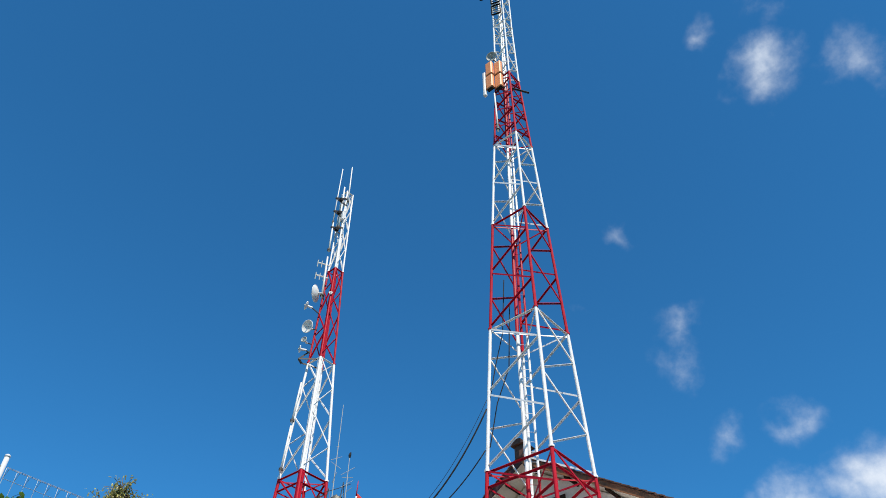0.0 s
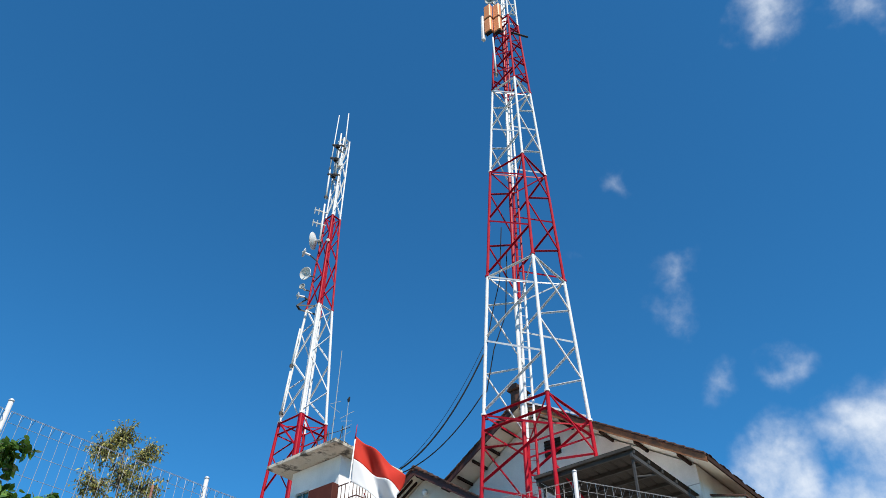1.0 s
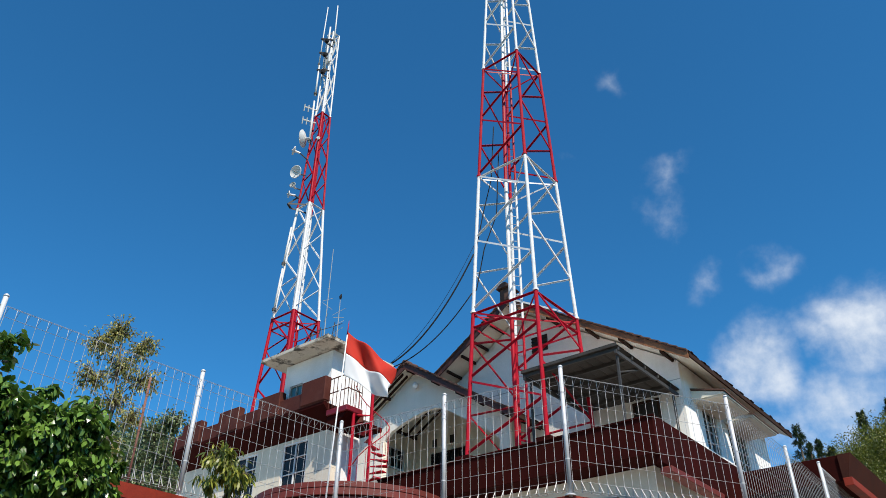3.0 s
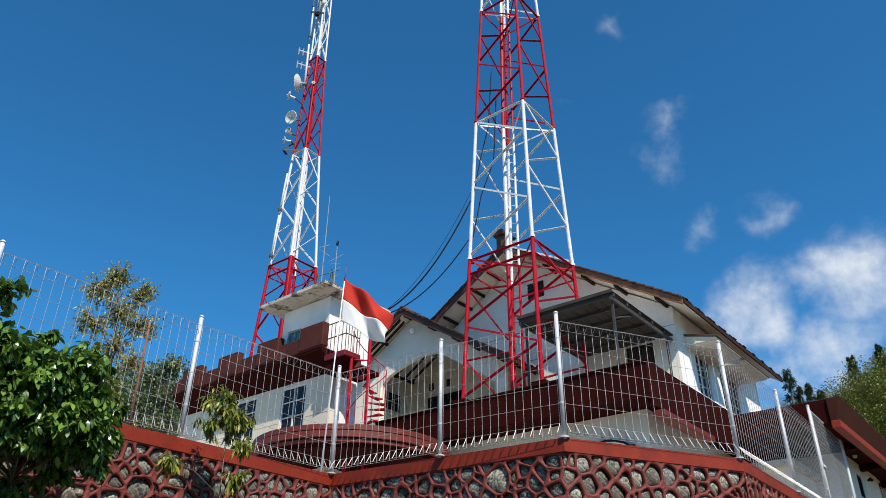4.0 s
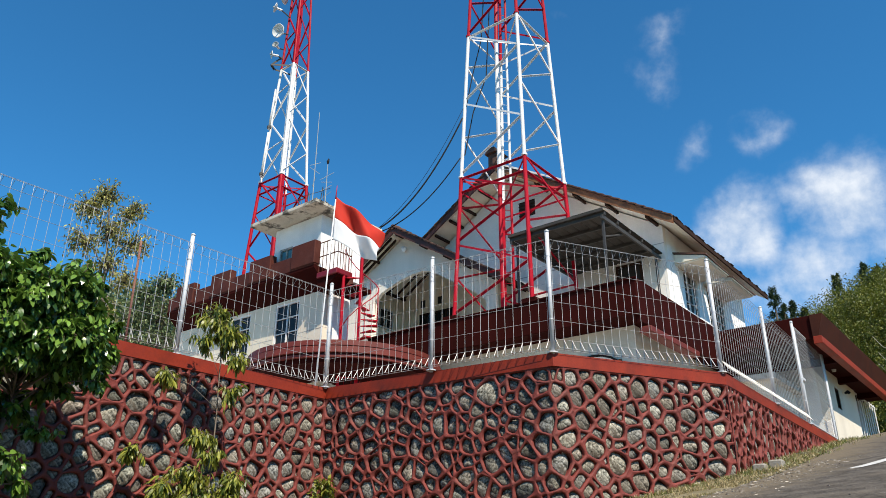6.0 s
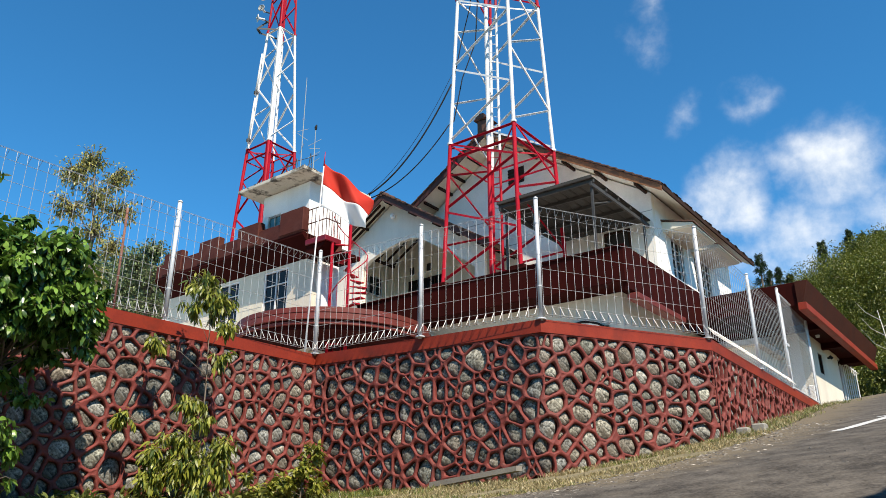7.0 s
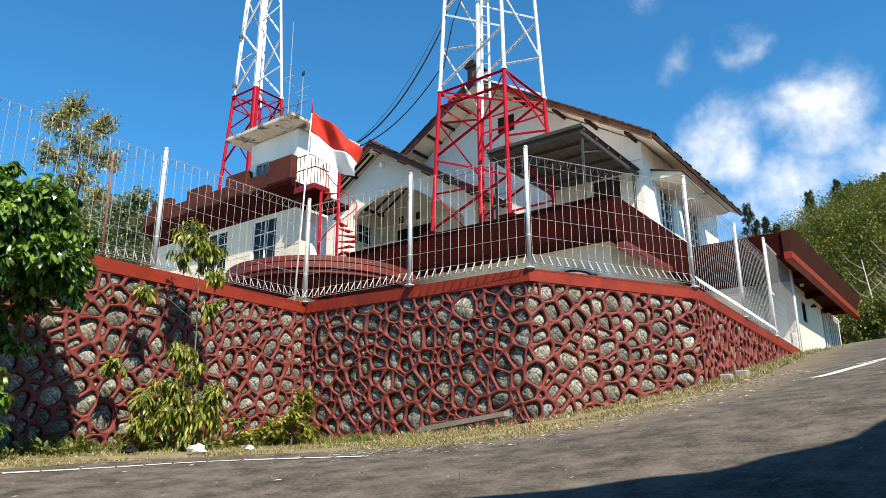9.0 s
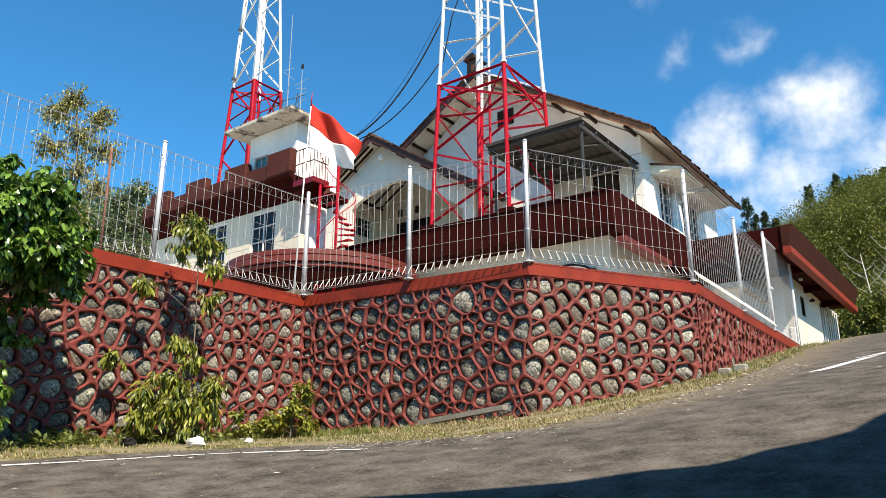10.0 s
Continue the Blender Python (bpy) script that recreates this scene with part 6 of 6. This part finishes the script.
def build_woods(name, spots, mat, label, ln, per, seed):
    """Crowns of far trees: many small leaf clumps round uneven, overlapping hulls, on short trunks."""
    rng = random.Random(seed)
    m = Mesh()
    for x, y, r, hgt in spots:
        z = ground_z(x, y)
        lobes = [(Vector((x + rng.gauss(0, r * .45), y + rng.gauss(0, r * .45), z + hgt * rng.uniform(.35, 1.0))), r * rng.uniform(.35, .7)) for _ in range(7)]
        for c, rr in lobes:
            for _ in range(per // 7):
                d = rnd_dir(rng, .8)
                p = c + d * rr * rng.uniform(.75, 1.08)
                leaf(m, p, rnd_dir(rng) + d * .5 + Vector((0, 0, -.2)), Vector((rng.gauss(0, .3), rng.gauss(0, .3), 1)), ln * rng.uniform(.6, 1.3), ln * .55)
    return single(name, m, mat, label, "trees", kind="stuff")


def wood_spots(n, seed, pick):
    rng = random.Random(seed)
    out = []
    while len(out) < n:
        s = pick(rng)
        if s:
            out.append(s)
    return out


def right_hill(rng):
    d, az = rng.uniform(33, 84), radians(rng.uniform(-15, 4))
    k = .55 + .45 * sstep(33, 48, d)
    x, y = d * math.sin(az), d * math.cos(az)
    ridge = 16.3 + 2.2 * sstep(-11.5, -8.5, math.degrees(az))
    r, h = rng.uniform(1.2, 2.1) * k, rng.uniform(2.0, 3.8) * k
    top = 1.6 + d * math.tan(radians(ridge)) - ground_z(x, y)
    if top < 1.0:
        return None
    if 48 < d < 72:
        h = max(h, top - .45 * r - rng.uniform(0, 2.2))
    return (x, y, r, min(h, top - .45 * r))


def left_hill(rng):
    d, az = rng.uniform(85, 150), radians(rng.uniform(-74, -52))
    return (d * math.sin(az), d * math.cos(az), rng.uniform(3, 5), rng.uniform(5, 8))


build_woods("wooded_hillside", wood_spots(280, 21, right_hill), LEAF_HILL, "dense sunlit green trees covering the hillside", .17, 1000, 22)
build_woods("far_woods", wood_spots(110, 23, left_hill), LEAF_FAR, "far dark green trees on a hill", .95, 240, 24)


def build_conifer(x, y, h, r, seed):
    rng = random.Random(seed)
    z = ground_z(x, y)
    t = thing("conifer", (x, y, z), "dark green conifer standing on the hill", "tree", "conifers")
    part("trunk", Mesh().tube([(x, y, z - .3), (x, y, z + h)], [.22, .03], 8), BARK, t)
    m = Mesh()
    for i in range(26):
        zz = z + h * (.3 + .7 * i / 26)
        rr = .85 * r * (1.1 - i / 26) * rng.uniform(.45, 1.3)
        for k in range(rng.randint(2, 5)):
            a = rng.uniform(0, 6.28)
            for j in range(46):
                u = rng.uniform(.10, 1)
                p = Vector((x + rr * u * math.cos(a), y + rr * u * math.sin(a), zz + rr * .25 * u + rng.gauss(0, .08)))
                leaf(m, p, Vector((math.cos(a), math.sin(a), .5)) + rnd_dir(rng) * .9, Vector((0, 0, 1)), .24, .06)
    part("crown", m, LEAF_PINE, t)["kind"] = "stuff"


# compass, distance, elevation of the top, crown radius
for k, (az, d, el, r) in enumerate(((-13.45, 60, 18.2, 2.0), (-12.9, 61, 16.9, 1.3), (-12.3, 62, 17.0, 1.3), (-11.6, 62, 16.5, 1.2), (-9.2, 64, 18.4, 1.4), (-7.35, 66, 18.9, 1.3), (-6.6, 67, 18.5, 1.3), (-5.5, 68, 18.5, 1.5), (-4.3, 68, 18.6, 1.6), (-3.0, 68, 18.5, 1.5))):
    x, y = d * math.sin(radians(az)), d * math.cos(radians(az))
    build_conifer(x, y, max(3.0, 1.6 + d * math.tan(radians(el)) - ground_z(x, y)), r, k + 1)

# bare pale trunks in front of the hillside
bare = random.Random(51)
for i, (x, y, h, lean) in enumerate(((-2.9, 34.5, 4.0, .3), (-2.3, 33.5, 3.6, -.5), (-1.5, 34.0, 4.4, .6), (-3.6, 35.2, 3.2, .5), (-.8, 34.5, 4.0, -.4), (-2.0, 35.5, 5.0, .2), (-3.9, 36.5, 3.8, -.3))):
    z = ground_z(x, y)
    t = thing("bare_tree", (x, y, z), "pale bare tree trunk in the undergrowth", "tree", "bare trees")
    part("trunk", Mesh().tube([(x, y, z - .2), (x + lean * .4, y, z + h * .5), (x + lean, y, z + h)], [.04, .03, .010], 7), PALE_BARK, t, smooth=True)
    for k in range(8):
        q = .25 + .09 * k
        b0 = Vector((x + lean * q, y, z + h * q))
        sd = (-1) ** k
        ln = bare.uniform(.5, 1.2)
        part("branch", Mesh().tube([b0, b0 + Vector((sd * .5 * ln, bare.uniform(-.3, .2), .4 * ln)), b0 + Vector((sd * .85 * ln, bare.uniform(-.4, .3), ln))], [.014, .009, .004], 5), PALE_BARK, t)

# unseen building behind the viewer, its ragged roof edge outlined to shade the road
SHADE = [(-8.0, 1.6), (-4.6, 3.9), (-3.15, 4.72), (-2.64, 4.98), (-2.32, 5.25), (-2.16, 5.36), (-1.79, 5.50), (-1.64, 5.65), (-1.49, 5.92), (-1.17, 6.17), (-.98, 6.42), (-.92, 6.65), (-.81, 6.98), (-.1, 8.2), (2.4, 11.0)]
ROOF_Z = 6.9
nb = thing("unseen_building", (4, -2, 0), "plain dark unseen building with wide eaves that shade the road", "house")
brim = []
for x, y in SHADE:
    k = (ROOF_Z - road_z(x, y) - .035) / sz
    brim.append((x + sx * k, y + sy * k))
out_n = Vector((.714, -.70))
back_edge = [(brim[-1][0] + out_n[0] * 12, brim[-1][1] + out_n[1] * 12), (brim[0][0] + out_n[0] * 12, brim[0][1] + out_n[1] * 12)]
part("roof", Mesh().prism(brim + back_edge, "z", ROOF_Z - .25, ROOF_Z), MAROON, nb)
foot = [(p[0] + out_n[0] * 2.9, p[1] + out_n[1] * 2.9) for p in (brim[0], brim[-1])]
foot += [(p[0] + out_n[0] * 11.5, p[1] + out_n[1] * 11.5) for p in (brim[-1], brim[0])]
part("wall", Mesh().prism(foot, "z", -3, ROOF_Z - .25), BROWN_RED, nb)


# ---- stones of the retaining wall: each a piece of its own in a bed of raised mortar ----
def clip(poly, nx, nz, d):
    """The part of a convex polygon where nx * s + nz * z <= d."""
    out = []
    for i, p in enumerate(poly):
        q = poly[(i + 1) % len(poly)]
        a, b = nx * p[0] + nz * p[1] - d, nx * q[0] + nz * q[1] - d
        if a <= 0:
            out.append(p)
        if a * b < 0:
            t = a / (a - b)
            out.append((p[0] + (q[0] - p[0]) * t, p[1] + (q[1] - p[1]) * t))
    return out


def radial(poly, c, t):
    """Distance from c to the polygon's edge in the direction t."""
    dx, dz = math.cos(t), math.sin(t)
    best = 9.0
    for i, p in enumerate(poly):
        q = poly[(i + 1) % len(poly)]
        ex, ez = q[0] - p[0], q[1] - p[1]
        den = dx * ez - dz * ex
        if abs(den) < 1e-9:
            continue
        k = ((p[0] - c[0]) * ez - (p[1] - c[1]) * ex) / den
        u = ((p[0] - c[0]) * dz - (p[1] - c[1]) * dx) / den
        if k > 0 and -1e-6 <= u <= 1 + 1e-6:
            best = min(best, k)
    return best


def wall_run(ids):
    """A run of wall faces as one sheet: (length, ends of its faces, at(s, z, h)), with outer corners inside the run rounded."""
    ends, total = [], 0.0
    legs = []
    for i in ids:
        a, b = Vector((*CORNERS[i], 0)), Vector((*CORNERS[i + 1], 0))
        ln = (b - a).length
        d = (b - a) / ln
        legs.append((total, ln, a, d, Vector((d.y, -d.x, 0))))
        total += ln
        ends.append(total)
    r = .20

    def flat(k, s):
        st, ln, a, d, n = legs[k]
        return a + d * (s - st), n

    def at(s, z, h):
        k = 0
        while k < len(legs) - 1 and s > ends[k]:
            k += 1
        p, n = flat(k, s)
        for j in range(len(legs) - 1):
            c = ends[j]
            if abs(s - c) < r:
                u = (s - c + r) / (2 * r)
                p0, n0 = flat(j, c - r)
                p1, n1 = flat(j + 1, c + r)
                pc = flat(j, c)[0]
                p = p0 * (1 - u) ** 2 + pc * (2 * u * (1 - u)) + p1 * u * u
                n = (n0 * (1 - u) + n1 * u).normalized()
        q = p + n * h
        return (q.x, q.y, z)
    return total, ends, at


def build_stones(ids, s_from, seed):
    rng = random.Random(seed)
    L_, ends, at = wall_run(ids)
    top = WALL_TOP - COPING_H
    pw, ph = (.225, .182) if ids[0] == 3 else (.212, .171)
    L_ += .028 if ids[-1] in (2,) else 0      # stones wrap a little round the outer corner
    s_from -= .028 if ids[0] == 3 else 0

    def foot(s):
        x, y, _ = at(s, 0, .1)
        return ground_z(x, y)
    low = min(foot(s_from), foot(L_), *[foot(e - .1) for e in ends]) - .2
    pts = []
    rows = int((top - low) / ph) + 1
    cols = int((L_ - s_from) / pw)
    for r in range(rows):
        for k in range(cols + 1):
            s = s_from + (k + .5 + .5 * (r % 2) - .25) * (L_ - s_from) / cols
            z = top - (r + .5) * ph
            s, z = s + rng.uniform(-.46, .46) * pw, z + rng.uniform(-.44, .44) * ph
            if s < L_ - .05:
                pts.append((s, z, rng.uniform(-.016, .016)))
    mortar = {i: Mesh() for i in ids}
    for a in pts:
        if a[1] < foot(min(max(a[0], s_from), L_)) - .12:
            continue
        poly = [(s_from, low), (L_, low), (L_, top), (s_from, top)]
        for b in pts:
            ds, dz = b[0] - a[0], b[1] - a[1]
            if b is a or abs(ds) > .9 or abs(dz) > .9:
                continue
            # weighted bisector: some stones larger than others
            poly = clip(poly, ds, dz, ds * (a[0] + b[0]) / 2 + dz * (a[1] + b[1]) / 2 + (a[2] - b[2]) * 1.0)
            if len(poly) < 3:
                break
        if len(poly) < 3:
            continue
        cs = sum(p[0] for p in poly) / len(poly)
        cz = sum(p[1] for p in poly) / len(poly)
        c = (cs, cz)
        face = ids[min(sum(cs > e for e in ends), len(ids) - 1)]
        angs = sorted([2 * math.pi * k / 16 for k in range(16)] + [math.atan2(p[1] - cz, p[0] - cs) % (2 * math.pi) for p in poly])
        angs = [t for k, t in enumerate(angs) if k == 0 or t - angs[k - 1] > .02]
        out_r = [radial(poly, c, t) for t in angs]
        gap = rng.uniform(.013, .026)
        mn = min(out_r)
        if mn < .045:
            gap = min(gap, mn * .45)
        # rounded stone outline: smoothed, never past the joint
        raw = [max(.015, r - gap) for r in out_r]
        k_ = len(raw)
        sm = raw
        for _ in range(5):
            sm = [min(raw[j], .28 * sm[j - 1] + .44 * sm[j] + .28 * sm[(j + 1) % k_]) for j in range(k_)]
        avg = sum(sm) / k_
        wob = rng.uniform(0, 6.28)
        in_r = [max(.012, min(a_, .90 * r + .10 * avg) * (.95 + .03 * math.sin(3 * t + wob) + .02 * math.sin(7 * t + 2 * wob))) for r, a_, t in zip(sm, raw, angs)]
        chip = avg < .036      # too small for a stone: all mortar
        base_h = rng.uniform(-.036, -.014)

        def ring(f, h):
            return [at(cs + f(r, R) * math.cos(t), cz + f(r, R) * math.sin(t), h) for r, R, t in zip(in_r, out_r, angs)]
        rings = [ring(lambda r, R: R + .003, .027), ring(lambda r, R: r + (R - r) * .36, .024), ring(lambda r, R: r + (R - r) * .08, .010), ring(lambda r, R: r, base_h - .004)]

        def bands(n):
            return [(q * k_ + j, q * k_ + (j + 1) % k_, (q + 1) * k_ + (j + 1) % k_, (q + 1) * k_ + j) for q in range(n) for j in range(k_)]
        if chip:
            cap = [at(cs, cz, .018 + rng.uniform(-.004, .004))]
            mortar[face].add(rings[0] + rings[1] + cap, bands(1) + [(j + k_, (j + 1) % k_ + k_, 2 * k_) for j in range(k_)])
            continue
        mortar[face].add(rings[0] + rings[1] + rings[2] + rings[3], bands(3))
        # the stone itself: a broken face of a few planes
        st = Mesh()
        planes = [(rng.uniform(.014, .026), rng.gauss(0, .17), rng.gauss(0, .17)) for _ in range(3)]

        def stone_ring(f):
            out = []
            for r, t in zip(in_r, angs):
                u, v = f * r * math.cos(t), f * r * math.sin(t)
                h = min(p + a_ * u + b_ * v for p, a_, b_ in planes) - .030 * max(0.0, f - .7)
                h += .010 * noise.noise(((cs + u) * 26, (cz + v) * 26, seed)) if f < 1 else -.012
                out.append(at(cs + u, cz + v, base_h + h))
            return out
        st.add(stone_ring(1.03) + stone_ring(.86) + stone_ring(.60) + stone_ring(.30) + [at(cs, cz, base_h + min(p for p, a_, b_ in planes))],
               bands(3) + [(3 * k_ + j, 3 * k_ + (j + 1) % k_, 4 * k_) for j in range(k_)])
        ctr = at(cs, cz, 0)
        ob = new("stone", st.data("stone", STONE, ctr, True))
        ob.parent = cores[face]
        ob.location = ctr
    for i in ids:
        part("mortar", mortar[i], MORTAR, cores[i], "raised red mortar joints", smooth=True)


for run, s_from, seed in (((0,), 5.9, 31), ((1, 2), 0.0, 32), ((3,), 0.0, 34)):
    build_stones(run, s_from, seed)

# uneven mortar closing the outer corner where the wall turns uphill
rng = random.Random(72)
cx, cy = CORNERS[3]
low = ground_z(cx + .1, cy - .1) - .1
n = int((WALL_TOP - COPING_H - low) / .09)
pts = [(cx - .012 + rng.uniform(-.014, .014), cy + .012 + rng.uniform(-.014, .014), low + (WALL_TOP - COPING_H - low) * i / n) for i in range(n + 1)]
part("corner_mortar", Mesh().tube(pts, [rng.uniform(.022, .040) for _ in pts], 9), MORTAR, cores[3], smooth=True)
